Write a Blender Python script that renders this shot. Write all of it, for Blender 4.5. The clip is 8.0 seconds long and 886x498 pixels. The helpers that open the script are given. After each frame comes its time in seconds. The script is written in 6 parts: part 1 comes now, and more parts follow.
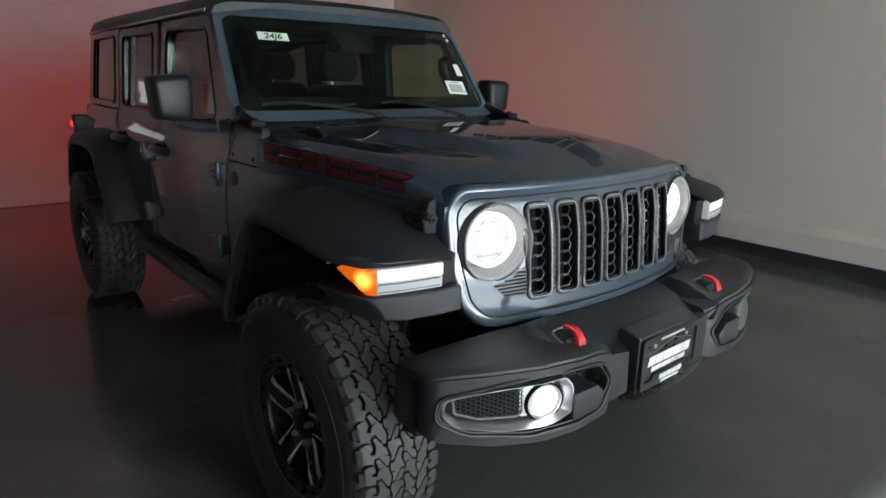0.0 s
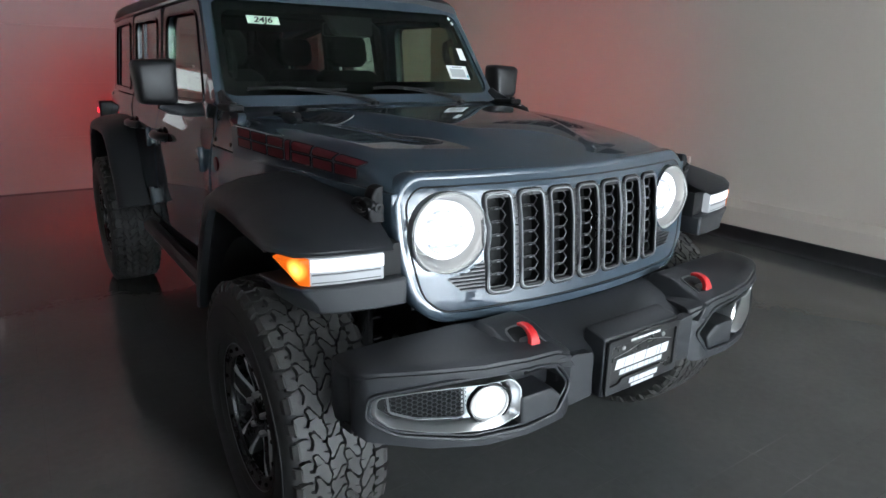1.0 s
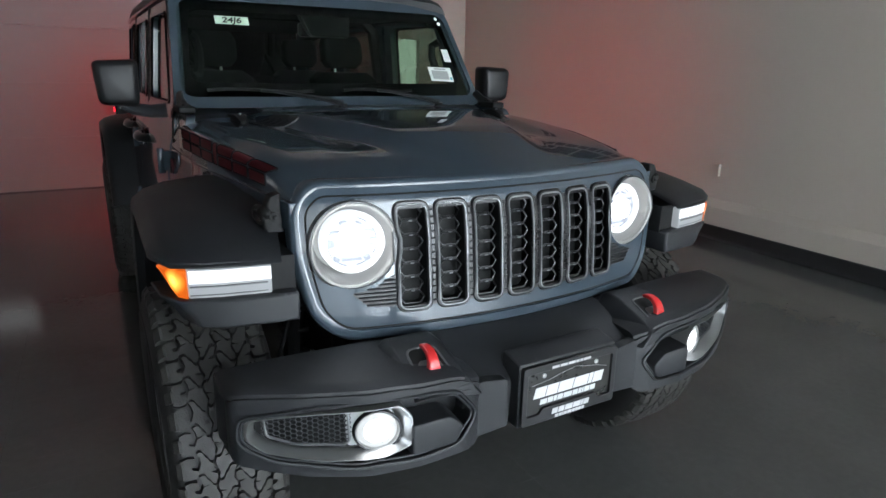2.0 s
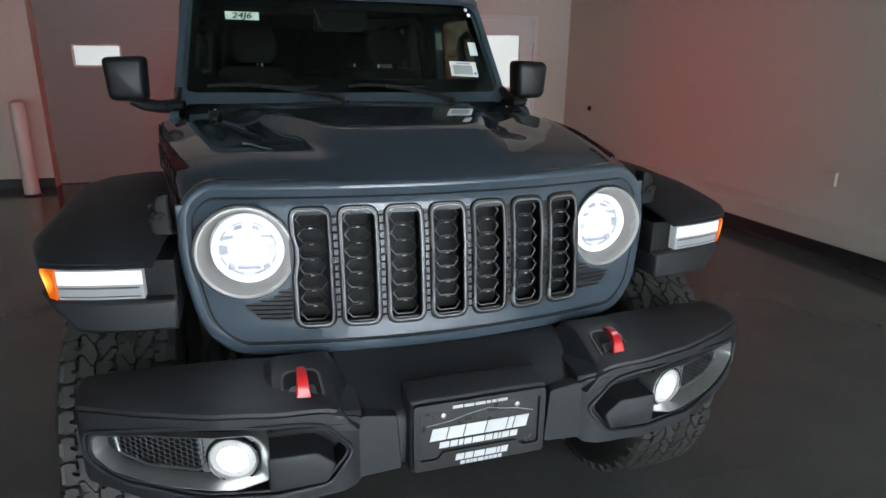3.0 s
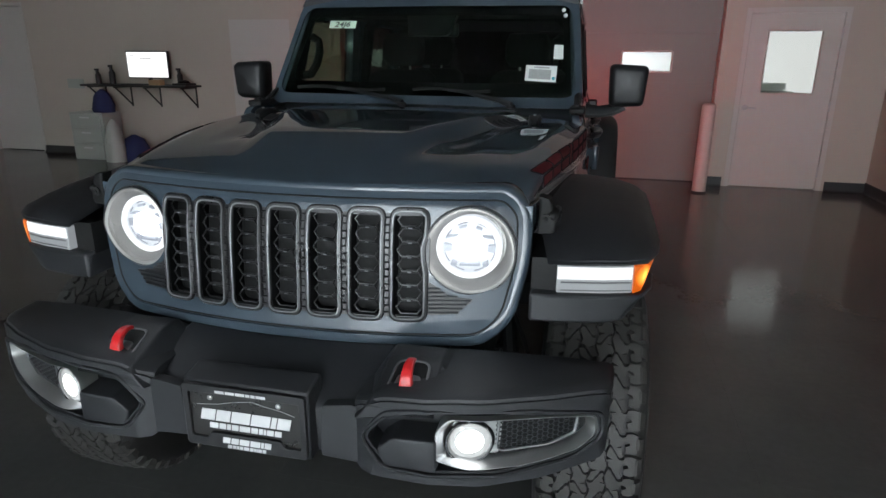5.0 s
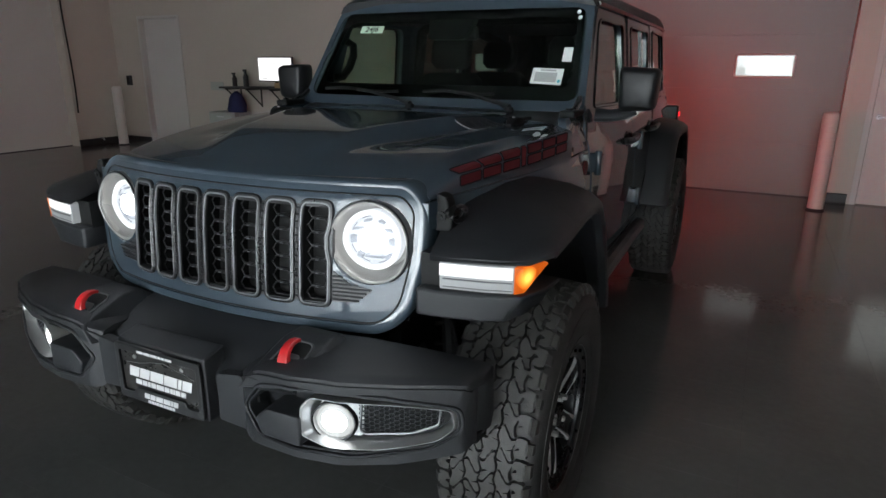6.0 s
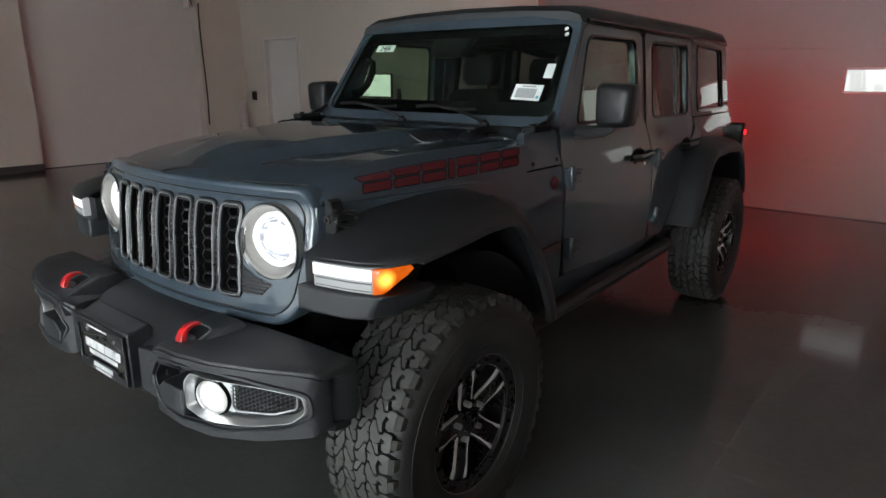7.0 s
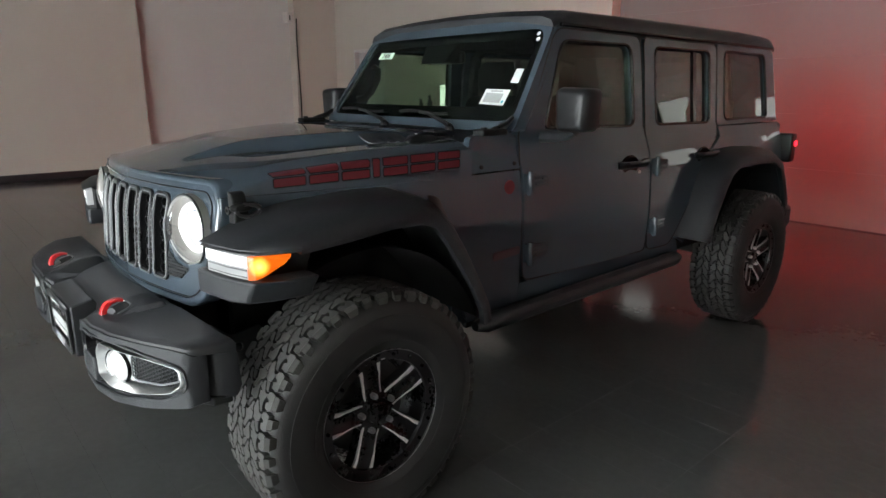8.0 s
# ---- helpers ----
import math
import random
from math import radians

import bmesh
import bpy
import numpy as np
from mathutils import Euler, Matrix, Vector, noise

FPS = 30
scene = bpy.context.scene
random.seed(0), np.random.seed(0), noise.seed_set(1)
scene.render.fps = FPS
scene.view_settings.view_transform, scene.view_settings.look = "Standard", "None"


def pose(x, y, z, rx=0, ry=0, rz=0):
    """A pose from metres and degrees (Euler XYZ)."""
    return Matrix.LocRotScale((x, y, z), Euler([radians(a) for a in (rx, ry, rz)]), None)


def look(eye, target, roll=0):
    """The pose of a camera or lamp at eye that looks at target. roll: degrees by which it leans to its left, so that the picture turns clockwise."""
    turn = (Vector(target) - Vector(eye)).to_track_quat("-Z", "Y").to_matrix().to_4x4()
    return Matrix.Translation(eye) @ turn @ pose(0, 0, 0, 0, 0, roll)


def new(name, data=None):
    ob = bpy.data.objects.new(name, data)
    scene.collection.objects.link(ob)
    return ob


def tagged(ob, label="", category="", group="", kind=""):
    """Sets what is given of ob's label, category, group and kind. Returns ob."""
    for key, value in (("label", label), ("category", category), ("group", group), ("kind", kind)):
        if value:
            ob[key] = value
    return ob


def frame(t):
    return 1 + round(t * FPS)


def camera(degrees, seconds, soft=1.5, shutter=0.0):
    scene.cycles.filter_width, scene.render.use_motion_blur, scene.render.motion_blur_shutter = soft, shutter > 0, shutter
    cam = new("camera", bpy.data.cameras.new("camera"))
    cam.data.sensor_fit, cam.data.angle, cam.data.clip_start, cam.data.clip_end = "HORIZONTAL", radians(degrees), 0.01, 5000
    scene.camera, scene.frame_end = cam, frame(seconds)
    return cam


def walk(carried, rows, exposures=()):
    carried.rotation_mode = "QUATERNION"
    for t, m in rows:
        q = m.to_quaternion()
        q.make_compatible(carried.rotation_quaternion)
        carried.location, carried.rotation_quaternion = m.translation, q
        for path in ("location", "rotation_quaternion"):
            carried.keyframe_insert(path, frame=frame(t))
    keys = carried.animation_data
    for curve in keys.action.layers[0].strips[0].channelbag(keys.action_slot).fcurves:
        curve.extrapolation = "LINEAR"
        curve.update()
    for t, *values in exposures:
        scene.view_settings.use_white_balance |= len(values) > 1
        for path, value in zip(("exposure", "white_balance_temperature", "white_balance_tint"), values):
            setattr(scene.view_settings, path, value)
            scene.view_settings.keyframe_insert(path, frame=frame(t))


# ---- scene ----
cam = camera(71.2, 8.0)
PATH = [
    (0, (-1.661, -1.639, 1.486), (-0.441, -0.145, 0.956), 1.1),
    (0.5, (-1.555, -1.673, 1.481), (-0.379, -0.151, 0.935), 1.0),
    (1, (-1.391, -1.735, 1.47), (-0.309, -0.15, 0.905), 0.9),
    (1.5, (-1.217, -1.8, 1.47), (-0.194, -0.178, 0.901), 1.0),
    (1.7, (-1.146, -1.828, 1.478), (-0.146, -0.19, 0.913), 1.1),
    (2.8, (-0.542, -1.839, 1.46), (0.098, -0.032, 0.89), 0.6),
    (3, (-0.436, -1.86, 1.465), (0.123, -0.027, 0.892), 0.6),
    (3.5, (-0.189, -1.88, 1.486), (0.167, 0.001, 0.906), 0.8),
    (4, (0.133, -1.853, 1.481), (0.189, 0.06, 0.901), 0.7),
    (4.5, (0.421, -1.86, 1.49), (0.216, 0.042, 0.908), 0.5),
    (4.7, (0.56, -1.863, 1.495), (0.252, 0.025, 0.911), 0.5),
    (5.8, (1.217, -1.737, 1.493), (0.435, 0.012, 0.919), 0.4),
    (6, (1.338, -1.704, 1.489), (0.479, 0.01, 0.917), 0.4),
    (6.5, (1.657, -1.605, 1.494), (0.606, 0.004, 0.941), 0.3),
    (7, (1.941, -1.445, 1.495), (0.737, 0.062, 0.967), 0.2),
    (7.5, (2.181, -1.241, 1.474), (0.832, 0.146, 0.967), 0.2),
    (8, (2.438, -1.056, 1.468), (0.98, 0.221, 0.973), 0.2),
]
EXPOSURES = [(0.0, 0.92, 6100, 10), (1.0, 1.25, 5900, 10), (1.5, 1.07, 5950, 10), (3.0, 0.64, 6050, 10), (4.0, 0.34, 6150, 10), (4.5, 0.42, 6100, 10), (6.0, 0.49, 6200, 10), (6.5, 0.62, 6200, 10), (7.0, 0.81, 6350, 10), (7.5, 1.0, 6400, 10), (8.0, 1.36, 6400, 10)]
walk(cam, [(t, look(eye, target, roll)) for t, eye, target, roll in PATH], EXPOSURES)

# ---- light: lamps of the car and a dark hall ----
world = bpy.data.worlds.new("hall_dark")
world.use_nodes = True
world.node_tree.nodes["Background"].inputs["Color"].default_value = (0.5, 0.5, 0.52, 1)
world.node_tree.nodes["Background"].inputs["Strength"].default_value = 0.02
scene.world = world


def lamp(name, kind, where, aim, power, colour=(1, 1, 1), size=0.05, cone=60, blend=0.5):
    data = bpy.data.lights.new(name, kind)
    data.energy, data.color = power, colour
    if kind == "SPOT":
        data.spot_size, data.spot_blend, data.shadow_soft_size = radians(cone), blend, size
    elif kind == "POINT":
        data.shadow_soft_size = size
    ob = new(name, data)
    ob.matrix_world = look(where, aim)
    return ob


BEAM, FOG, TAIL, TAIL_SIDE, HEAD_FILL, FOG_FILL = 5600, 290, 43, 41, 0.34, 0.06
CAR_POSE = pose(-0.006, 0, 0, 0, 0, 0.8)


def on_car(*p):
    return tuple(CAR_POSE @ Vector(p))


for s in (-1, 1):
    lamp("headlight_beam", "SPOT", on_car(s * 0.475, -0.56, 1.04), on_car(s * 0.7, -6, 0.55), BEAM, (0.88, 0.96, 1.0), 0.05, 84, 1.0)
    # extra fill point ahead of the lens, added to brighten bumper and grille
    lamp("headlight_fill", "POINT", on_car(s * 0.475, -0.60, 1.04), on_car(s * 0.475, -3, 0.4), HEAD_FILL, (0.9, 0.96, 1.0), 0.05)
    lamp("fog_beam", "SPOT", on_car(s * 0.530, -0.735, 0.668), on_car(s * 0.9, -4, 0.15), FOG, (0.88, 0.96, 1.0), 0.04, 112, 1.0)
    # extra fill point ahead of the fog lens, added to brighten its bezel
    lamp("fog_fill", "POINT", on_car(s * 0.530, -0.705, 0.668), on_car(s * 0.530, -6, 0.668), FOG_FILL, (0.9, 0.96, 1.0), 0.03)
    lamp("tail_glow", "SPOT", on_car(s * 0.72, 3.80, 1.10), on_car(s * 0.9, 6.4, 0.95), TAIL, (1, 0.03, 0.04), 0.04, 150, 1.0)
    lamp("side_tail_glow", "SPOT", on_car(s * 0.815, 3.73, 1.11), on_car(s * 3.9, 3.60, 1.18), TAIL_SIDE, (1, 0.03, 0.04), 0.02, 75, 1.0)


# ---- materials ----
def mat(name, col, rough=0.5, metal=0.0, var=0.12, scale=3.0, bump=0.0, fine=80.0, coat=0.0, rvar=0.1, spec=0.5):
    m = bpy.data.materials.new(name)
    m.use_nodes = True
    n, l = m.node_tree.nodes, m.node_tree.links
    b = n["Principled BSDF"]
    co = n.new("ShaderNodeTexCoord")
    big, small = n.new("ShaderNodeTexNoise"), n.new("ShaderNodeTexNoise")
    big.inputs["Scale"].default_value, small.inputs["Scale"].default_value = scale, fine
    big.inputs["Detail"].default_value, small.inputs["Detail"].default_value = 6, 3
    add = n.new("ShaderNodeMix")
    add.data_type = "FLOAT"
    add.inputs[0].default_value = 0.3
    ramp = n.new("ShaderNodeMix")
    ramp.data_type = "RGBA"
    ramp.inputs[6].default_value = (*[c * (1 - var) for c in col], 1)
    ramp.inputs[7].default_value = (*[min(1, c * (1 + var)) for c in col], 1)
    l.new(co.outputs["Object"], big.inputs["Vector"])
    l.new(co.outputs["Object"], small.inputs["Vector"])
    l.new(big.outputs["Fac"], add.inputs[2])
    l.new(small.outputs["Fac"], add.inputs[3])
    l.new(add.outputs[0], ramp.inputs[0])
    l.new(ramp.outputs[2], b.inputs["Base Color"])
    mr = n.new("ShaderNodeMapRange")
    mr.inputs[3].default_value, mr.inputs[4].default_value = max(0.02, rough - rvar), min(1, rough + rvar)
    l.new(add.outputs[0], mr.inputs[0])
    l.new(mr.outputs[0], b.inputs["Roughness"])
    b.inputs["Metallic"].default_value = metal
    b.inputs["Coat Weight"].default_value = coat
    b.inputs["Coat Roughness"].default_value = 0.03
    b.inputs["Coat IOR"].default_value = 1.7
    b.inputs["Specular IOR Level"].default_value = spec
    if bump:
        bp = n.new("ShaderNodeBump")
        bp.inputs["Strength"].default_value, bp.inputs["Distance"].default_value = bump, 0.002
        l.new(small.outputs["Fac"], bp.inputs["Height"])
        l.new(bp.outputs["Normal"], b.inputs["Normal"])
    return m


def glow(name, col, strength, base=0.2):
    m = bpy.data.materials.new(name)
    m.use_nodes = True
    b = m.node_tree.nodes["Principled BSDF"]
    b.inputs["Base Color"].default_value = (*[c * base for c in col], 1)
    b.inputs["Emission Color"].default_value = (*col, 1)
    b.inputs["Emission Strength"].default_value = strength
    b.inputs["Roughness"].default_value = 0.3
    return m


def glass(name, tint, gloss=1.0):
    m = bpy.data.materials.new(name)
    m.use_nodes = True
    n, l = m.node_tree.nodes, m.node_tree.links
    n.remove(n["Principled BSDF"])
    tr, gl, mx, lw = (n.new("ShaderNode" + k) for k in ("BsdfTransparent", "BsdfGlossy", "MixShader", "LayerWeight"))
    up, fac = n.new("ShaderNodeMath"), n.new("ShaderNodeMath")
    tr.inputs["Color"].default_value = (*tint, 1)
    gl.inputs["Color"].default_value = (gloss, gloss, gloss, 1)
    gl.inputs["Roughness"].default_value = 0.02
    lw.inputs["Blend"].default_value = 0.5
    up.operation, up.inputs[1].default_value = "POWER", 3.6
    fac.operation, fac.inputs[1].default_value, fac.inputs[2].default_value = "MULTIPLY_ADD", 0.9, 0.04
    l.new(lw.outputs["Facing"], up.inputs[0])
    l.new(up.outputs[0], fac.inputs[0])
    l.new(fac.outputs[0], mx.inputs[0])
    l.new(tr.outputs[0], mx.inputs[1])
    l.new(gl.outputs[0], mx.inputs[2])
    l.new(mx.outputs[0], n["Material Output"].inputs["Surface"])
    return m


PAINT = mat("grey_blue_car_paint", (0.043, 0.060, 0.077), 0.5, 0.0, 0.05, 2.0, 0.0, 400, 1.0, 0.05, 0.1)
PLASTIC = mat("textured_black_plastic", (0.0175, 0.0185, 0.0208), 0.46, 0, 0.15, 4.0, 0.35, 900, 0, 0.08, 0.42)
SMOOTH_BLACK = mat("smooth_black_plastic", (0.014, 0.014, 0.015), 0.3, 0, 0.15, 5.0, 0.05, 300)
MIRROR_BLACK = mat("satin_black_mirror_cap", (0.011, 0.011, 0.012), 0.42, 0, 0.1, 5.0, 0.10, 700, 0, 0.06, 0.35)
GRILLE_BLACK = mat("gloss_black_grille", (0.011, 0.011, 0.012), 0.30, 0, 0.1, 5.0)
GLOSS_BLACK = mat("gloss_black_plastic", (0.008, 0.008, 0.009), 0.12, 0, 0.1, 5.0)
RUBBER = mat("tyre_rubber", (0.016, 0.0155, 0.015), 0.6, 0, 0.25, 14.0, 0.3, 260)
TREAD = mat("dusty_tread_rubber", (0.037, 0.0355, 0.033), 0.62, 0, 0.4, 18.0, 0.5, 220)
RIM_BLACK = mat("rim_black_paint", (0.012, 0.012, 0.013), 0.28, 0.2, 0.1, 5.0)
MACHINED = mat("machined_alloy", (0.62, 0.62, 0.63), 0.32, 0.35, 0.1, 30.0, 0.05, 600)
STEEL = mat("zinc_steel", (0.5, 0.5, 0.5), 0.35, 1.0, 0.15, 30.0)
TRIM = mat("satin_grey_trim", (0.22, 0.225, 0.23), 0.32, 0.8, 0.1, 10.0)
SLOT_EDGE = mat("satin_grey_slot_edge", (0.17, 0.174, 0.178), 0.42, 0.4, 0.06, 10.0)
TRIM_DARK = mat("satin_dark_edge", (0.12, 0.122, 0.125), 0.4, 0.3, 0.1, 10.0)
SILVER = mat("satin_silver_bezel", (0.44, 0.445, 0.44), 0.38, 0.9, 0.04, 4.0, 0.0, 80.0, 0.0, 0.02)
BOWL = mat("lamp_reflector", (0.34, 0.338, 0.32), 0.36, 0.5, 0.03, 4.0, 0.0, 80.0, 0.0, 0.02)
RED = mat("red_powder_coat", (0.50, 0.012, 0.014), 0.35, 0, 0.1, 10.0, 0.05, 300, 0.4)
DECAL_RED = mat("decal_dull_red", (0.092, 0.014, 0.018), 0.6, 0, 0.12, 12.0, 0, 80, 0, 0.05, 0.12)
DECAL_DIM = mat("decal_faded_red", (0.045, 0.013, 0.018), 0.45, 0, 0.12, 12.0)
DECAL_DARK = mat("decal_dark", (0.014, 0.012, 0.014), 0.8, 0, 0.1, 12.0, 0, 80, 0, 0.05, 0.08)
SEAT = mat("black_seat_cloth", (0.019, 0.019, 0.020), 0.85, 0, 0.2, 12.0, 0.3, 400, 0, 0.1, 0.08)
UNDER = mat("underbody_black", (0.010, 0.010, 0.010), 0.6, 0, 0.3, 9.0, 0.3, 120, 0, 0.1, 0.2)
DIRTY_STEEL = mat("bare_metal", (0.10, 0.10, 0.095), 0.45, 0.8, 0.3, 20.0)
PAPER = mat("white_paper", (0.75, 0.78, 0.76), 0.6, 0, 0.04, 20.0)
PAPER_GREEN = mat("pale_green_paper", (0.55, 0.70, 0.55), 0.6, 0, 0.04, 20.0)
PRINT = mat("grey_print", (0.35, 0.36, 0.36), 0.6, 0, 0.25, 160.0)
INK = mat("black_ink", (0.01, 0.01, 0.01), 0.5)
WHITE_INK = mat("white_ink", (0.55, 0.55, 0.55), 0.45)
PLATE_FACE = mat("black_plate_insert", (0.018, 0.017, 0.016), 0.3, 0, 0.15, 20.0)
TEAL = mat("teal_sticker", (0.05, 0.35, 0.42), 0.5)
# one wall paint in two copies: dimmed for seen walls, lightened for bounce
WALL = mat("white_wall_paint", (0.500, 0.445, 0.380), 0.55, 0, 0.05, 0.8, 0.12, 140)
WALL_BOUNCE = mat("bounce_wall_paint", (0.78, 0.76, 0.73), 0.55, 0, 0.05, 0.8, 0.12, 140)
DOORPAINT = mat("white_door_paint", (0.54, 0.515, 0.48), 0.42, 0, 0.04, 1.2, 0.05, 200)
# door paint darkened in colour, for the weaker light at the hall's back
GARAGE_DIM = mat("garage_door_paint_dim", (0.200, 0.184, 0.168), 0.42, 0, 0.05, 1.2, 0.05, 200)
CEIL = mat("dark_unseen_ceiling", (0.10, 0.10, 0.099), 0.8, 0, 0.05, 1.0)
FLOOR = mat("dark_floor_tile", (0.078, 0.079, 0.076), 0.14, 0, 0.38, 1.6, 0.03, 28, 0, 0.07)
place = FLOOR.node_tree.nodes.new("ShaderNodeNewGeometry")
for node in [n for n in FLOOR.node_tree.nodes if n.type == "TEX_NOISE"]:
    FLOOR.node_tree.links.new(place.outputs["Position"], node.inputs["Vector"])
GROUT = mat("dark_joint", (0.060, 0.060, 0.058), 0.20, 0, 0.3, 8.0)
COVE = mat("black_rubber_cove", (0.018, 0.018, 0.018), 0.45, 0, 0.2, 6.0)
BOLLARD = mat("painted_steel_bollard", (0.52, 0.48, 0.44), 0.45, 0, 0.08, 5.0, 0.05, 120)
SHELF_BLACK = mat("black_shelf_board", (0.02, 0.019, 0.018), 0.5, 0, 0.2, 6.0)
BLUE_CLOTH = mat("navy_cloth", (0.02, 0.025, 0.09), 0.85, 0, 0.25, 9.0, 0.3, 200)
CLEAR_BIN = mat("translucent_bin", (0.38, 0.40, 0.36), 0.3, 0, 0.08, 5.0)
TAN = mat("tan_cardboard", (0.42, 0.28, 0.15), 0.75, 0, 0.15, 9.0)
YELLOW = mat("yellow_plastic", (0.55, 0.45, 0.08), 0.5)
WINDSCREEN = glass("windscreen_glass", (0.80, 0.87, 0.81), 0.6)
SIDE_GLASS = glass("side_glass", (0.66, 0.74, 0.66))
DARK_GLASS = glass("privacy_glass", (0.40, 0.44, 0.41))
REAR_GLASS = glass("dark_rear_glass", (0.04, 0.045, 0.042))
LENS = glass("clear_lens", (0.95, 0.95, 0.95))
PANE = glass("window_pane", (0.9, 0.92, 0.9))
FACET = glow("headlight_facet", (0.76, 0.81, 0.90), 0.24)
FACET_DARK = glow("headlight_joint", (0.50, 0.55, 0.65), 0.12)
RING_ON = glow("headlight_halo", (1, 0.99, 0.97), 0.85)
HEAD_ON = glow("headlight_led", (1, 0.98, 0.95), 3.5)
HEAD_DIM = glow("headlight_reflector_lit", (0.92, 0.95, 0.98), 0.55)
FOG_DIM = glow("fog_lens_edge", (0.9, 0.9, 0.86), 0.34)
FOG_ON = glow("fog_led", (1, 0.98, 0.94), 3.5)
DRL_ON = glow("running_light_bar", (1, 0.99, 0.97), 0.72)
DRL_DIM = glow("running_light_lens", (0.60, 0.62, 0.62), 0.24)
AMBER_DIM = glow("amber_lens", (1.0, 0.20, 0.008), 0.85)
nodes, links = AMBER_DIM.node_tree.nodes, AMBER_DIM.node_tree.links
coord, fold, dist, fade = (nodes.new("ShaderNode" + k) for k in ("TexCoord", "VectorMath", "VectorMath", "MapRange"))
fold.operation, dist.operation = "ABSOLUTE", "DISTANCE"
dist.inputs[1].default_value = (0.896, 0.380, 1.003)
fade.inputs[1].default_value, fade.inputs[2].default_value = 0.004, 0.032
fade.inputs[3].default_value, fade.inputs[4].default_value = 1.0, 0.0
hue, power = nodes.new("ShaderNodeMix"), nodes.new("ShaderNodeMapRange")
hue.data_type = "RGBA"
hue.inputs[6].default_value, hue.inputs[7].default_value = (1.0, 0.16, 0.006, 1), (1.0, 0.42, 0.06, 1)
power.inputs[3].default_value, power.inputs[4].default_value = 0.36, 2.2
links.new(coord.outputs["Object"], fold.inputs[0])
links.new(fold.outputs[0], dist.inputs[0])
links.new(dist.outputs["Value"], fade.inputs[0])
links.new(fade.outputs[0], hue.inputs[0])
links.new(fade.outputs[0], power.inputs[0])
links.new(hue.outputs[2], nodes["Principled BSDF"].inputs["Emission Color"])
links.new(power.outputs[0], nodes["Principled BSDF"].inputs["Emission Strength"])
TAIL_ON = glow("tail_lamp", (1.0, 0.01, 0.02), 2.5)
SCREEN_ON = glow("monitor_screen", (1.0, 0.97, 0.94), 1.0)
YARD_GLOW = glow("hazy_daylight", (1.0, 0.97, 0.95), 0.52)
ROOM_GLOW = glow("bright_room_beyond", (1.0, 0.97, 0.93), 0.62)


# ---- shapes ----
def ss(a, b, t):
    t = max(0.0, min(1.0, (t - a) / (b - a)))
    return t * t * (3 - 2 * t)


def table(pairs, t):
    if t <= pairs[0][0]:
        return pairs[0][1]
    for (a, p), (b, q) in zip(pairs, pairs[1:]):
        if t <= b:
            return p + (q - p) * (t - a) / (b - a)
    return pairs[-1][1]


def curve(pairs, t):
    """Like table(), but without kinks at the points."""
    if t <= pairs[0][0] or t >= pairs[-1][0]:
        return table(pairs, t)
    for i, ((a, p), (b, q)) in enumerate(zip(pairs, pairs[1:])):
        if t <= b:
            (a0, p0), (b1, q1) = pairs[max(0, i - 1)], pairs[min(len(pairs) - 1, i + 2)]
            m, n, h, k = (q - p0) / (b - a0), (q1 - p) / (b1 - a), b - a, (t - a) / (b - a)
            return (2 * k**3 - 3 * k**2 + 1) * p + (k**3 - 2 * k**2 + k) * h * m + (3 * k**2 - 2 * k**3) * q + (k**3 - k**2) * h * n


def rounded(poly, r, n=4):
    out, k = [], len(poly)
    for i in range(k):
        p, q, w = Vector(poly[i - 1]), Vector(poly[i]), Vector(poly[(i + 1) % k])
        rad = r[i] if isinstance(r, (list, tuple)) else r
        a, b = (p - q), (w - q)
        d = min(rad, a.length * 0.48, b.length * 0.48)
        a, b = q + a.normalized() * d, q + b.normalized() * d
        for j in range(n + 1):
            t = j / n
            out.append(tuple((1 - t) ** 2 * a + 2 * t * (1 - t) * q + t * t * b))
    return out


def circle(cx, cy, r, n=24, a0=0.0):
    return [(cx + r * math.cos(a0 + 2 * math.pi * i / n), cy + r * math.sin(a0 + 2 * math.pi * i / n)) for i in range(n)]


def part(name, bm, material, parent=None, label="", bevel=0.0, sharp=35):
    bmesh.ops.recalc_face_normals(bm, faces=bm.faces[:])
    me = bpy.data.meshes.new(name)
    bm.to_mesh(me)
    bm.free()
    me.materials.append(material)
    for p in me.polygons:
        p.use_smooth = True
    me.set_sharp_from_angle(angle=radians(sharp))
    ob = new(name, me)
    ob.parent = parent
    if label:
        ob["label"] = label
    if bevel:
        mod = ob.modifiers.new("edge", "BEVEL")
        mod.width, mod.segments, mod.limit_method, mod.angle_limit = bevel, 2, "ANGLE", radians(32)
    return ob


def loft(rows, closed=False, cap=True, bm=None):
    bm = bm or bmesh.new()
    vs = [[bm.verts.new(p) for p in row] for row in rows]
    n = len(rows[0])
    for a, b in zip(vs, vs[1:]):
        for i in range(n if closed else n - 1):
            j = (i + 1) % n
            bm.faces.new((a[i], a[j], b[j], b[i]))
    if closed and cap:
        bm.faces.new(vs[0][::-1])
        bm.faces.new(vs[-1])
    return bm


def prism(outline, place, a, b, bm=None):
    """An outline, carried by place(u, v, w) from w = a to w = b."""
    return loft([[place(u, v, w) for u, v in outline] for w in (a, b)], True, True, bm)


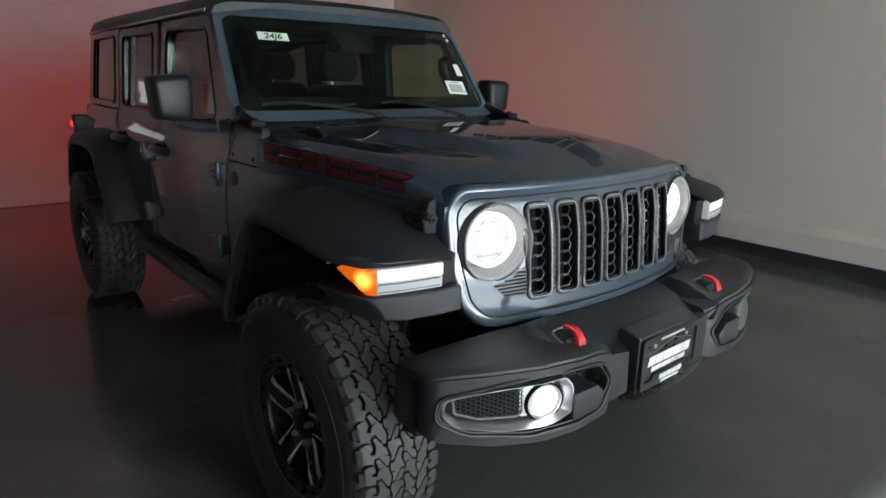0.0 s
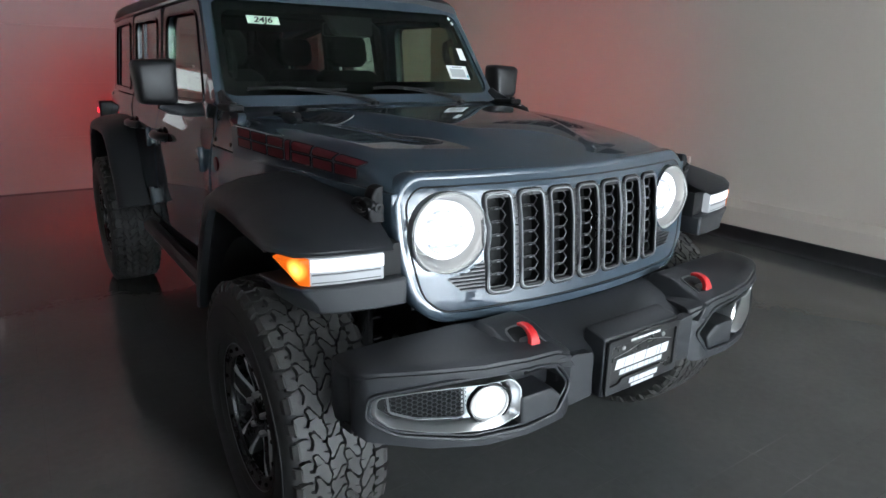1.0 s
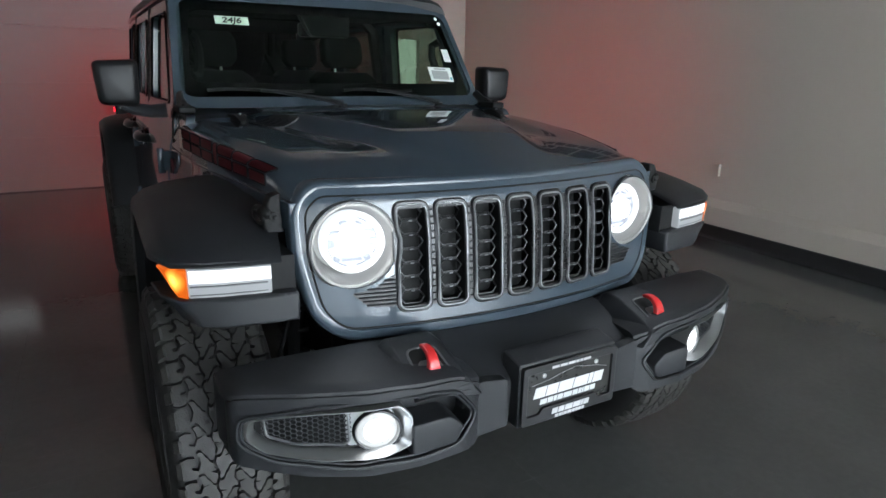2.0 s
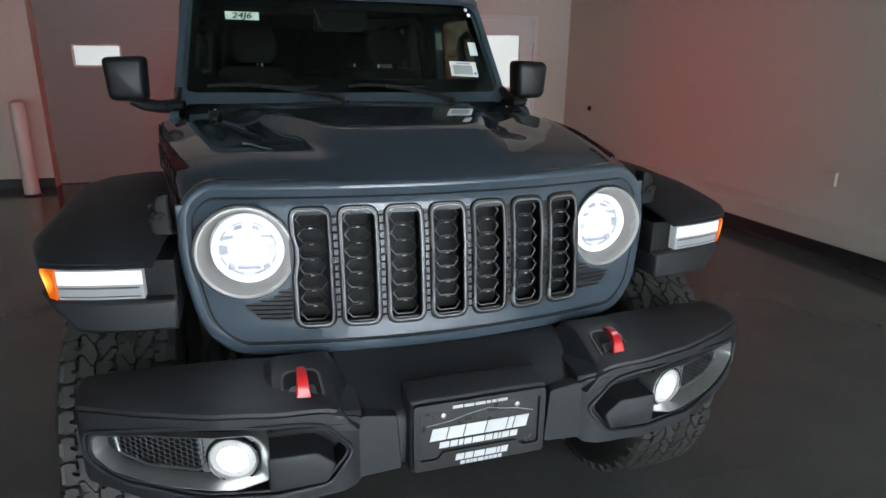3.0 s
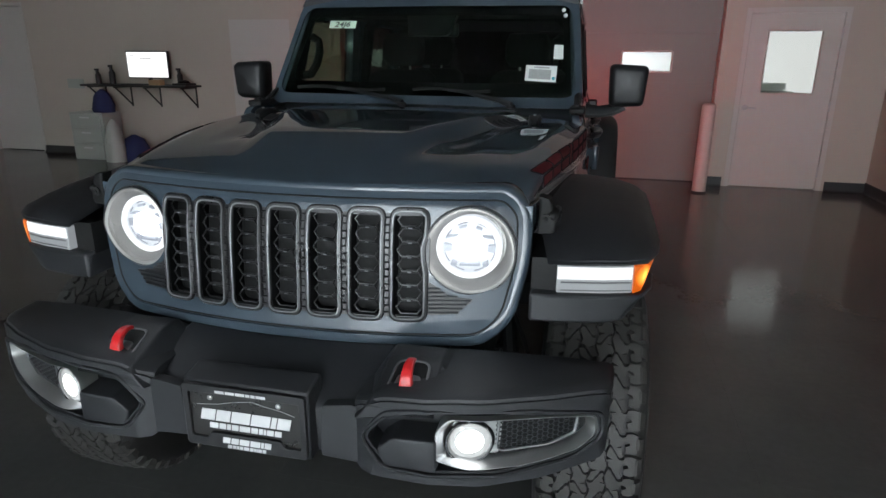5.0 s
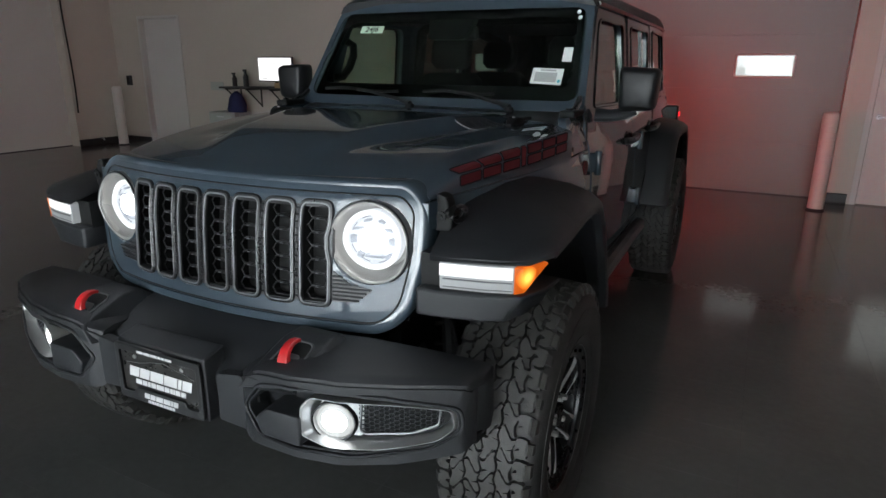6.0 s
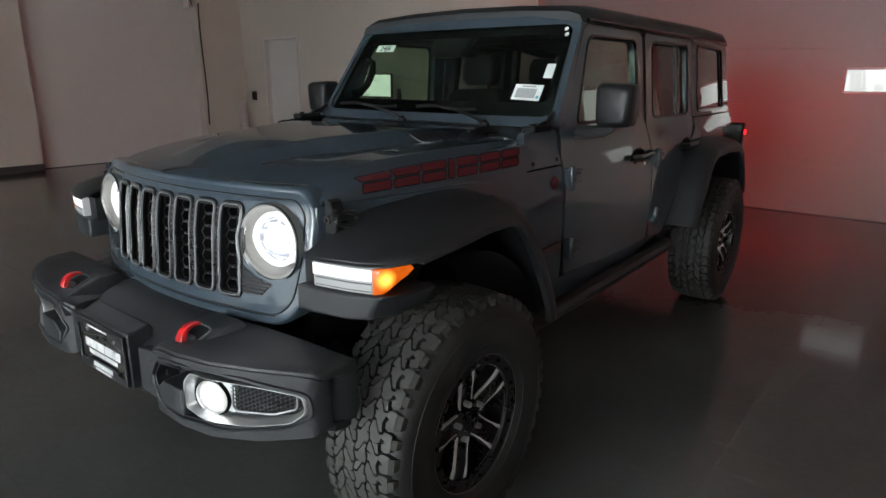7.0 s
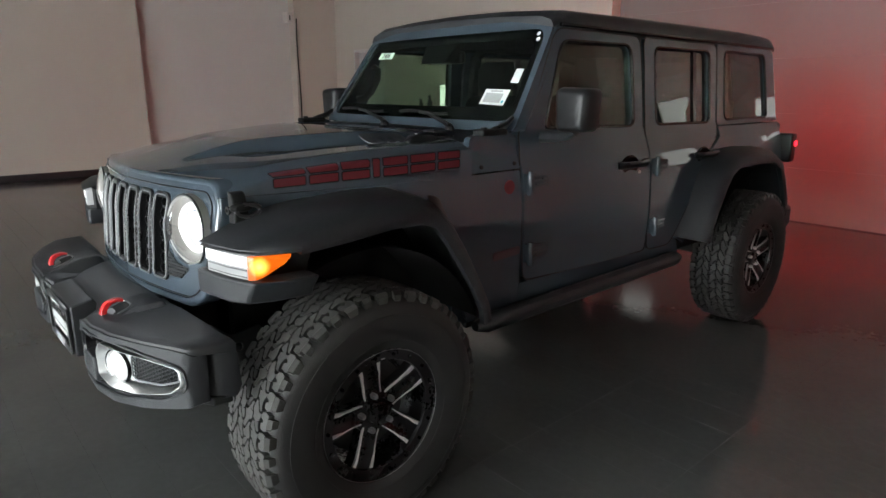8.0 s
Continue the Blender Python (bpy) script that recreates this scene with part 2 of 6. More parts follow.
def sheet(outer, holes, cuts_u, cuts_v, place):
    """A thick plate with holes: place(u, v, w), w = 0 for its face and 1 for its back."""
    bm = bmesh.new()
    edges = []
    for ring in (outer, *holes):
        vs = [bm.verts.new((u, v, 0)) for u, v in ring]
        edges += [bm.edges.new((p, q)) for p, q in zip(vs, vs[1:] + vs[:1])]
    bmesh.ops.triangle_fill(bm, use_beauty=True, edges=edges)
    for axis, cuts in (((1, 0, 0), cuts_u), ((0, 1, 0), cuts_v)):
        for c in cuts:
            bmesh.ops.bisect_plane(bm, geom=bm.verts[:] + bm.edges[:] + bm.faces[:], plane_co=[c * k for k in axis], plane_no=axis)
    got = bmesh.ops.extrude_face_region(bm, geom=bm.faces[:])
    for v in got["geom"]:
        if isinstance(v, bmesh.types.BMVert):
            v.co.z = 1
    for v in bm.verts:
        v.co = place(*v.co)
    return bm


def box(x0, x1, y0, y1, z0, z1, bm=None):
    return loft([[(x0, y0, z), (x1, y0, z), (x1, y1, z), (x0, y1, z)] for z in (z0, z1)], True, True, bm)


def tube(path, r, n=8, closed=False, bm=None, flat=1.0):
    path = [Vector(p) for p in path]
    rows, k, up = [], len(path), None
    for i, p in enumerate(path):
        if closed:
            d = path[(i + 1) % k] - path[i - 1]
        else:
            d = path[min(k - 1, i + 1)] - path[max(0, i - 1)]
        d.normalize()
        if up is None:
            up = d.orthogonal().normalized()
        up = (up - d * up.dot(d)).normalized()
        side = d.cross(up)
        rr = r[i] if isinstance(r, (list, tuple)) else r
        rows.append([tuple(p + up * (rr * math.cos(2 * math.pi * j / n)) + side * (rr * flat * math.sin(2 * math.pi * j / n))) for j in range(n)])
    if closed:
        rows.append(rows[0])
        bm = loft(rows, True, False, bm)
        bmesh.ops.remove_doubles(bm, verts=bm.verts[:], dist=1e-6)
        return bm
    return loft(rows, True, True, bm)


def lathe(profile, n, place, bm=None, a0=0.0):
    """A profile of (radius, height) pairs turned round; place(x, y, h) sets it."""
    bm = bm or bmesh.new()
    rows = [[bm.verts.new(place(r * math.cos(a0 + 2 * math.pi * i / n), r * math.sin(a0 + 2 * math.pi * i / n), h)) for i in range(n)] for r, h in profile]
    for a, b in zip(rows, rows[1:]):
        for i in range(n):
            j = (i + 1) % n
            bm.faces.new((a[i], a[j], b[j], b[i]))
    for row, (r, h) in ((rows[0], profile[0]), (rows[-1], profile[-1])):
        if r < 0.01:
            bm.faces.new(row)
    return bm


def thing(name, label, category, where=(0, 0, 0), group="", kind=""):
    ob = new(name)
    ob.location = where
    ob.empty_display_size = 0.1
    return tagged(ob, label, category, group, kind)


def setting(name, bm, material, label, bevel=0.0):
    return tagged(part(name, bm, material, None, "", bevel), label, "structure", "", "structure")


# ---- the hall ----
YB, XR, XL, YF, ZC = 6.5, 3.95, -9.75, -5.8, 5.2
YFAR = -9.0
bm = box(XL - 0.3, XR + 0.3, YFAR - 0.3, YB + 2.0, -0.25, -0.0016)
floor = setting("floor", bm, GROUT, "dark grey stone-look floor tiles with thin joints")

bm = bmesh.new()
for x0, x1, z0, z1 in ((XL - 0.2, -9.02, -0.1, ZC), (-9.02, -8.0, 2.26, ZC), (-8.0, -2.75, -0.1, ZC), (-2.75, 2.13, 3.1, ZC), (2.13, 2.36, -0.1, ZC), (2.36, 3.46, 2.08, ZC), (3.46, XR + 0.2, -0.1, ZC)):
    box(x0, x1, YB, YB + 0.24, z0, z1, bm)
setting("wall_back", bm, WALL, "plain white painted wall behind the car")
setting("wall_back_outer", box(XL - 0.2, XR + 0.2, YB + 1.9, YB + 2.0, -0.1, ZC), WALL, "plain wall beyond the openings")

bm = box(XR, XR + 0.2, YF, YB, 0.352, ZC)
box(XR, XR + 0.2, 4.45, YB, -0.1, 0.352, bm)
prof = [(XR - 0.075, -0.1), (XR - 0.075, 0.290), (XR - 0.070, 0.297), (XR + 0.0, 0.352), (XR + 0.2, 0.352), (XR + 0.2, -0.1)]
loft([[(x, y, z) for x, z in prof] for y in (YF, 4.45)], True, True, bm)
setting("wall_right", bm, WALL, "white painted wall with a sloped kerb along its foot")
bm = bmesh.new()
for y0, y1, z0 in ((YFAR, 2.48, -0.1), (2.48, 5.52, 3.4), (5.52, YB, -0.1)):
    box(XL - 0.3, XL, y0, y1, z0, ZC, bm)
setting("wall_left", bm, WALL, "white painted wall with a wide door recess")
# unseen front wall, stepped and lightened to bounce the beams into the hall
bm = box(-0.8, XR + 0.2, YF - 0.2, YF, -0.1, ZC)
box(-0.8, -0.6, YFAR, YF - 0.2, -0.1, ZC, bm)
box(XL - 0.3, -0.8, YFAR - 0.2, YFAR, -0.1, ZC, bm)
setting("wall_front", bm, WALL_BOUNCE, "unseen white wall in front of the car, added to bounce light")
# unseen ceiling, kept dark so that little light falls back on the walls
setting("ceiling", box(XL - 0.3, XR + 0.3, YFAR - 0.2, YB + 2.0, ZC, ZC + 0.2), CEIL, "unseen dark ceiling, added to close the hall and cut bounce light")


def cove(x0, y0, x1, y1, nx, ny, h=0.115):
    t = 0.012
    rows = []
    for x, y in ((x0, y0), (x1, y1)):
        rows.append([(x + nx * d, y + ny * d, z) for d, z in ((0.001, 0), (t + 0.014, 0), (t + 0.004, 0.012), (t, 0.03), (t, h - 0.006), (t - 0.006, h), (0.001, h))])
    setting("baseboard", loft(rows, True), COVE, "black rubber cove base along the wall")


cove(3.50, YB, XR, YB, 0, -1)
cove(2.13, YB, 2.33, YB, 0, -1)
cove(-8.0, YB, -4.50, YB, 0, -1)
cove(-3.46, YB, -2.75, YB, 0, -1)
cove(XL, YB, -9.02, YB, 0, -1)
cove(XR - 0.075, YF, XR - 0.075, 4.45, -1, 0, 0.125)
cove(XR, 4.45, XR, YB, -1, 0, 0.125)
cove(XL, YFAR, XL, 2.48, 1, 0)
cove(XL, 5.52, XL, YB, 1, 0)


def sectional_door(name, span, height, panel_h, place, windows, label, paint):
    """A sectional overhead door of stacked panels. span: from, to; place(u, z, w), w towards its back."""
    ob = thing(name, label, "garage door", kind="structure")
    z, u0, u1 = 0.012, span[0], span[1]
    while z < height:
        top = min(height, z + panel_h)
        holes = [rounded([(a, b), (c, b), (c, d), (a, d)], 0.015, 2) for a, b, c, d in windows if z < b < top]
        bm = sheet([(u0, z), (u1, z), (u1, top - 0.0015), (u0, top - 0.0015)], holes, [], [], lambda u, v, w: place(u, v, w * 0.045))
        part("panel", bm, paint, ob, "", 0.0015)
        z = top
    part("backer", sheet([(u0, 0.01), (u1, 0.01), (u1, height), (u0, height)], [[(a, b), (c, b), (c, d), (a, d)] for a, b, c, d in windows], [], [], lambda u, v, w: place(u, v, 0.046 + w * 0.02)), COVE, ob)
    bm = box(0, 1, 0, 1, 0, 1)
    for v in bm.verts:
        v.co = place(u0 + (u1 - u0) * v.co.x, 0.0 + 0.02 * v.co.z, 0.002 + 0.04 * v.co.y)
    part("bottom_seal", bm, COVE, ob, "black rubber seal")
    for a, b, c, d in windows:
        ring = rounded([(a, b), (c, b), (c, d), (a, d)], 0.02, 3)
        part("window_frame", tube([place(u, v, -0.004) for u, v in ring], 0.012, 6, True), DOORPAINT, ob)
        pane = part("window_pane", prism(rounded([(a, b), (c, b), (c, d), (a, d)], 0.015, 2), place, 0.015, 0.022), PANE, ob)
        pane.visible_shadow = False
    return ob


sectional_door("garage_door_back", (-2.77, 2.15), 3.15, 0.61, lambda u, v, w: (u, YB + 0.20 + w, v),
               [(0.995, 1.375, 1.605, 1.622), (-2.40, 1.395, -1.89, 1.642)], "pale sectional garage door with two small windows", GARAGE_DIM)
sectional_door("garage_door_side", (2.46, 5.54), 3.45, 3.6, lambda u, v, w: (XL - 0.22 - w, u, v), [], "closed white sectional garage door in a recess", DOORPAINT)

# dark sign high on the side wall: plain blocks
sign = thing("wall_sign", "row of plain dark sign blocks high on the white wall", "sign", (XR, 0, 0))
y = 4.6
for wide in (0.40, 0.42, 0.52, 0.52, 0.16, 0.40):
    part("sign_block", box(-0.02, 0.001, y - wide, y, 2.85, 3.35), SHELF_BLACK, sign, "", 0.004)
    y -= wide + 0.07
y = 4.5
for wide in (0.2, 0.2, 0.16, 0.2, 0.24, 0.2, 0.16, 0.07, 0.2, 0.18):
    part("sign_block", box(-0.02, 0.001, y - wide, y, 2.60, 2.78), SHELF_BLACK, sign, "", 0.004)
    y -= wide + 0.05

# the lit room and yard beyond the panes
setting("backdrop_yard", box(-2.9, 2.3, 7.6, 7.62, 1.0, 2.4), YARD_GLOW, "bright hazy daylight yard beyond the garage")
setting("backdrop_office", box(2.30, 3.9, 8.02, 8.04, 0.6, 2.6), ROOM_GLOW, "bright white office wall beyond the door")

desk = thing("office_desk", "white office desk beyond the door window", "desk", (2.9, 7.45, 0))
part("desk_top", box(-0.55, 0.55, -0.3, 0.3, 0.94, 0.97), PAPER, desk, "", 0.004)
for x in (-0.5, 0.5):
    part("leg", box(x - 0.02, x + 0.02, -0.28, 0.28, -0.01, 0.94), PAPER, desk)
printer = thing("printer", "pale grey office printer standing on the desk", "printer", (3.0, 7.42, 0.97))
part("body", box(-0.20, 0.20, -0.17, 0.17, 0.0, 0.17), CLEAR_BIN, printer, "", 0.015)
part("paper_slot", box(-0.14, 0.14, -0.185, -0.165, 0.06, 0.11), SHELF_BLACK, printer, "dark paper slot")
part("feeder", loft([[(x, y, z) for x in (-0.15, 0.15) for y in ((0.06, 0.10) if x < 0 else (0.10, 0.06))] for z in (0.16, 0.27)], True), PAPER, printer, "", 0.004)

# door with a window
door = thing("door_1", "white flush door with a square window and steel lever", "door", kind="structure")
win = [(2.63, 1.15), (3.205, 1.15), (3.205, 1.855), (2.63, 1.855)]
part("leaf", sheet([(2.425, 0.012), (3.40, 0.012), (3.40, 2.045), (2.425, 2.045)], [win], [], [], lambda u, v, w: (u, YB + 0.012 + 0.045 * w, v)), DOORPAINT, door, "", 0.002)
bm = box(2.36, 2.42, YB - 0.004, YB + 0.14, 0, 2.11)
box(3.405, 3.465, YB - 0.004, YB + 0.14, 0, 2.11, bm)
box(2.42, 3.405, YB - 0.004, YB + 0.14, 2.051, 2.11, bm)
part("door_frame", bm, DOORPAINT, door, "", 0.003)
part("window_frame", tube([(u, YB + 0.012, v) for u, v in win], 0.014, 6, True), DOORPAINT, door)
pane = part("window_pane", box(2.625, 3.21, YB + 0.03, YB + 0.036, 1.145, 1.86), PANE, door)
pane.visible_shadow = False
handle = part("rosette", lathe([(0.001, 0), (0.032, 0), (0.032, 0.008), (0.026, 0.014), (0.001, 0.014)], 20, lambda x, y, h: (2.485 + x, YB + 0.012 - h, 0.975 + y)), STEEL, door)
part("lever", tube([(2.485, YB, 0.975), (2.485, YB - 0.045, 0.975), (2.51, YB - 0.055, 0.975), (2.60, YB - 0.052, 0.968)], [0.011, 0.011, 0.011, 0.008], 8), STEEL, handle)
for z in (0.22, 1.0, 1.82):
    part("hinge", tube([(3.403, YB + 0.002, z - 0.055), (3.403, YB + 0.002, z + 0.055)], 0.011, 8), STEEL, door)

# flush door and the doorway by the corner
door = thing("door_2", "white flush door with a small steel knob", "door", kind="structure")
part("leaf", box(-4.44, -3.50, YB - 0.006, YB - 0.001, 0.012, 2.02), DOORPAINT, door, "", 0.002)
part("knob", lathe([(0.001, 0), (0.028, 0), (0.028, 0.01), (0.012, 0.014), (0.012, 0.035), (0.026, 0.042), (0.026, 0.06), (0.001, 0.066)], 16, lambda x, y, h: (-4.335 + x, YB - 0.006 - h, 1.015 + y)), STEEL, door)
part("strike_box", box(-3.47, -3.44, YB - 0.02, YB - 0.001, 1.01, 1.08), STEEL, door)
door = thing("door_3", "white flush door set back in a plain opening", "door", kind="structure")
part("leaf", box(-9.0, -8.02, YB + 0.10, YB + 0.14, 0.012, 2.24), DOORPAINT, door, "", 0.003)
bm = box(-9.045, -9.0, YB - 0.012, YB + 0.2, 0, 2.29)
box(-8.02, -7.975, YB - 0.012, YB + 0.2, 0, 2.29, bm)
box(-9.0, -8.02, YB - 0.012, YB + 0.2, 2.245, 2.29, bm)
part("door_frame", bm, DOORPAINT, door, "", 0.003)


def bollard(x, y, h, r=0.078):
    ob = thing("bollard", "white painted steel bollard by the door opening", "bollard", (x, y, 0), "door bollards")
    prof = [(0.001, 0), (r, 0), (r, h - 0.04), (r * 0.93, h - 0.015), (r * 0.7, h), (0.001, h + 0.004)]
    part("post", lathe(prof, 28, lambda a, b, c: (a, b, c)), BOLLARD, ob)
    part("base_ring", lathe([(r + 0.002, 0), (r + 0.02, 0), (r + 0.006, 0.02), (r + 0.002, 0.02)], 28, lambda a, b, c: (a, b, c)), COVE, ob)
    return ob


bollard(2.0, 6.0, 1.04)
bollard(-2.87, 6.05, 1.03)
bollard(-9.32, 6.1, 1.06, 0.085)
keypad = thing("door_keypad", "small black keypad box on the wall", "keypad", (-9.42, YB, 1.16))
part("case", box(-0.05, 0.05, -0.06, -0.001, -0.09, 0.09), SMOOTH_BLACK, keypad, "", 0.008)
part("face", box(-0.035, 0.035, -0.066, -0.061, -0.06, 0.06), GLOSS_BLACK, keypad)
rope = thing("door_rope", "thin black pull rope hanging beside the garage door", "rope", (XL + 0.03, 5.56, 0.6))
part("cord", tube([(0.0, 0.015 * math.sin(i * 0.6), 0.23 * i) for i in range(11)], 0.014, 6), UNDER, rope)
part("hook", tube([(-0.028, 0, 2.3), (0.0, 0, 2.3), (0.0, 0, 2.24)], 0.01, 6), STEEL, rope)
lock = thing("door_chain_keeper", "white metal chain keeper on the door jamb", "chain keeper", (XL, 5.42, 2.92))
part("plate", box(-0.2, 0.012, -0.05, 0.05, -0.10, 0.10), BOLLARD, lock, "", 0.006)
part("slot", box(0.013, 0.016, -0.012, 0.012, -0.06, 0.04), UNDER, lock)
stop = thing("wall_bumper", "small dark round door bumper on the wall", "door stop", (XR, 5.77, 0.91))
part("pad", lathe([(0.001, 0), (0.03, 0.001), (0.03, 0.02), (0.018, 0.03), (0.001, 0.031)], 16, lambda x, y, h: (-h, x, y)), UNDER, stop)
plate = thing("outlet_plate", "white outlet cover plate on the wall", "outlet", (-7.2, YB, 1.10))
part("cover", box(-0.15, 0.15, -0.012, -0.001, -0.07, 0.07), CLEAR_BIN, plate, "", 0.003)
plate = thing("wall_box", "small white junction box low on the wall", "outlet", (XR, 1.9, 0.62))
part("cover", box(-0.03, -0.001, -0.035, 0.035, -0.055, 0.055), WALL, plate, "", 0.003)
knob = thing("hose_bib", "small steel hose tap low on the wall", "tap", (XL + 0.001, 5.95, 0.12))
part("spout", tube([(0, 0, 0), (0.06, 0, 0), (0.09, 0, -0.04)], 0.016, 8), STEEL, knob)

# wall shelf with a screen and small goods
shelf = thing("wall_shelf", "black wall shelf on four steel strut brackets", "shelf", (-5.87, YB, 1.10))
part("board", box(-0.89, 0.89, -0.40, -0.002, -0.018, 0.012), SHELF_BLACK, shelf, "", 0.004)
for x in (-0.78, -0.33, 0.18, 0.80):
    bm = tube([(x, -0.012, -0.02), (x, -0.012, -0.32)], 0.012, 6)
    tube([(x, -0.012, -0.30), (x, -0.34, -0.03)], 0.011, 6, False, bm)
    tube([(x, -0.012, -0.028), (x, -0.37, -0.028)], 0.011, 6, False, bm)
    part("bracket", bm, SHELF_BLACK, shelf)
screen = thing("monitor", "computer monitor with a lit white page on the shelf", "monitor", (-5.70, 6.32, 1.112))
part("foot", box(-0.12, 0.12, -0.08, 0.08, 0, 0.012), GLOSS_BLACK, screen, "", 0.004)
part("neck", box(-0.025, 0.025, -0.01, 0.015, 0.012, 0.2), GLOSS_BLACK, screen)
case = part("housing", box(-0.35, 0.35, -0.03, 0.01, 0.09, 0.475), SMOOTH_BLACK, screen, "", 0.006)
part("display", box(-0.335, 0.335, -0.034, -0.031, 0.108, 0.46), SCREEN_ON, case, "glowing white page")
for x, z, w in ((-0.30, 0.40, 0.1), (-0.12, 0.36, 0.2), (-0.27, 0.13, 0.12)):
    part("text_bar", box(x, x + w, -0.037, -0.035, z, z + 0.012), PRINT, case)


def bottle(x, h, r, material, label):
    ob = thing("spray_bottle", label, "bottle", (x - 0.06, 6.32, 1.112), "bottles on the shelf")
    part("body", lathe([(0.001, 0), (r, 0), (r, h * 0.55), (r * 0.4, h * 0.72), (r * 0.4, h * 0.8), (0.001, h * 0.8)], 14, lambda a, b, c: (a, b, c)), material, ob)
    bm = box(-0.05, 0.02, -0.012, 0.012, h * 0.8, h * 0.92)
    box(-0.035, -0.02, -0.006, 0.006, h * 0.68, h * 0.8, bm)
    part("trigger_head", bm, SMOOTH_BLACK, ob, "", 0.004)


bottle(-6.55, 0.24, 0.04, COVE, "dark spray bottle on the wall shelf")
bottle(-6.30, 0.30, 0.045, SMOOTH_BLACK, "tall black spray bottle on the wall shelf")
bottle(-5.14, 0.26, 0.04, COVE, "dark spray bottle near the shelf end")
tray = thing("desk_tray", "dark open tray of small parts on the shelf", "tray", (-5.11, 6.30, 1.112))
part("tray_body", sheet([(-0.13, -0.12), (0.1, -0.12), (0.1, 0.12), (-0.13, 0.12)], [], [], [], lambda u, v, w: (u, v, 0.001 + 0.03 * w)), SHELF_BLACK, tray, "", 0.004)
part("part_heap", loft([[(0.09 * k * math.cos(a) - 0.02, 0.09 * k * math.sin(a), h) for a in [i * math.pi / 5 for i in range(10)]] for k, h in ((1, 0.031), (0.8, 0.06), (0.35, 0.075))], True), UNDER, tray)
carton = thing("small_carton", "small tan cardboard box under the monitor", "box", (-5.51, 6.2, 1.112))
part("carton_body", box(-0.09, 0.09, -0.06, 0.06, 0, 0.075), TAN, carton, "", 0.003)
keyb = thing("keyboard", "black computer keyboard on the shelf", "keyboard", (-5.86, 6.18, 1.112))
part("deck", box(-0.2, 0.2, -0.065, 0.065, 0, 0.018), SMOOTH_BLACK, keyb, "", 0.004)
drawers = thing("drawer_tower", "translucent plastic drawer tower below the shelf", "drawers", (-6.70, 6.25, 0))
part("carcass", box(-0.29, 0.29, -0.2, 0.2, 0.0, 0.70), CLEAR_BIN, drawers, "", 0.01)
for i in range(3):
    d = part("drawer", box(-0.265, 0.265, -0.222, -0.201, 0.03 + 0.225 * i, 0.225 + 0.225 * i), CLEAR_BIN, drawers, "", 0.008)
    part("grip", box(-0.08, 0.08, -0.235, -0.223, 0.17 + 0.225 * i, 0.19 + 0.225 * i), WHITE_INK, d)
part("drawer_load", box(-0.05, 0.15, -0.19, -0.1, 0.05, 0.15), YELLOW, drawers)


def cloth_heap(name, x, y, z, rx, ry, h, material, label, seed):
    ob = thing(name, label, "bag", (x, y, z))
    rng = random.Random(seed)
    rows = []
    for k in range(7):
        t = k / 6
        rad = math.sqrt(max(0.02, 1 - t ** 2.5))
        rows.append([(rx * rad * (1 + rng.uniform(-0.12, 0.12)) * math.cos(a), ry * rad * (1 + rng.uniform(-0.12, 0.12)) * math.sin(a), h * t) for a in [i * math.pi / 8 for i in range(16)]])
    part("cloth", loft(rows, True), material, ob, "", 0, 80)


cloth_heap("cloth_bundle", -6.50, 6.22, 0.70, 0.17, 0.13, 0.34, BLUE_CLOTH, "navy cloth bundle on the plastic drawers", 3)
cloth_heap("tool_bag", -6.02, 6.2, 0.0, 0.24, 0.18, 0.38, BLUE_CLOTH, "dark navy tool bag on the floor", 4)
cloth_heap("dark_sack", -5.56, 6.18, 0.0, 0.26, 0.2, 0.22, UNDER, "slumped black sack on the floor by the wall", 5)
cloth_heap("grey_rag_pile", -6.20, 6.0, 0.0, 0.15, 0.13, 0.62, CLEAR_BIN, "pale grey rag pile against the drawers", 6)


# ---- the car ----
car = thing("off_road_car", "grey-blue four-door off-road car with lamps lit, on dark floor", "car")
car.matrix_world = CAR_POSE


def hood_w(y):
    return table([(-0.46, 0.592), (-0.33, 0.612), (-0.2, 0.632), (0.2, 0.690), (0.6, 0.728), (0.9, 0.748)], y)


def body_x(y, z):
    b = table([(0.5, 0.742), (0.62, 0.768), (0.85, 0.778), (1.05, 0.770), (1.16, 0.752), (1.24, 0.725), (1.30, 0.705), (1.72, 0.664), (1.80, 0.645)], z)
    b -= 0.022 * (1 - ss(0.5, 1.7, y)) * (1 if z < 1.25 else 0.3)
    b -= 0.035 * ss(2.9, 3.9, y)
    return min(b, hood_w(y) + 0.012) if y < 0.9 else b


def grille_y(x, z):
    return table([(0.78, -0.497), (1.05, -0.474), (1.09, -0.467), (1.15, -0.452), (1.18, -0.438), (1.21, -0.418)], z) + 0.100 * (x / 0.62) ** 2


def side(s, depth=0.03, proud=0.0):
    return lambda u, v, w: (s * (body_x(u, v) + proud - depth * w), u, v)


ZS = [0.62, 0.75, 0.85, 0.95, 1.05, 1.12, 1.16, 1.20, 1.24, 1.30, 1.4, 1.5, 1.6]


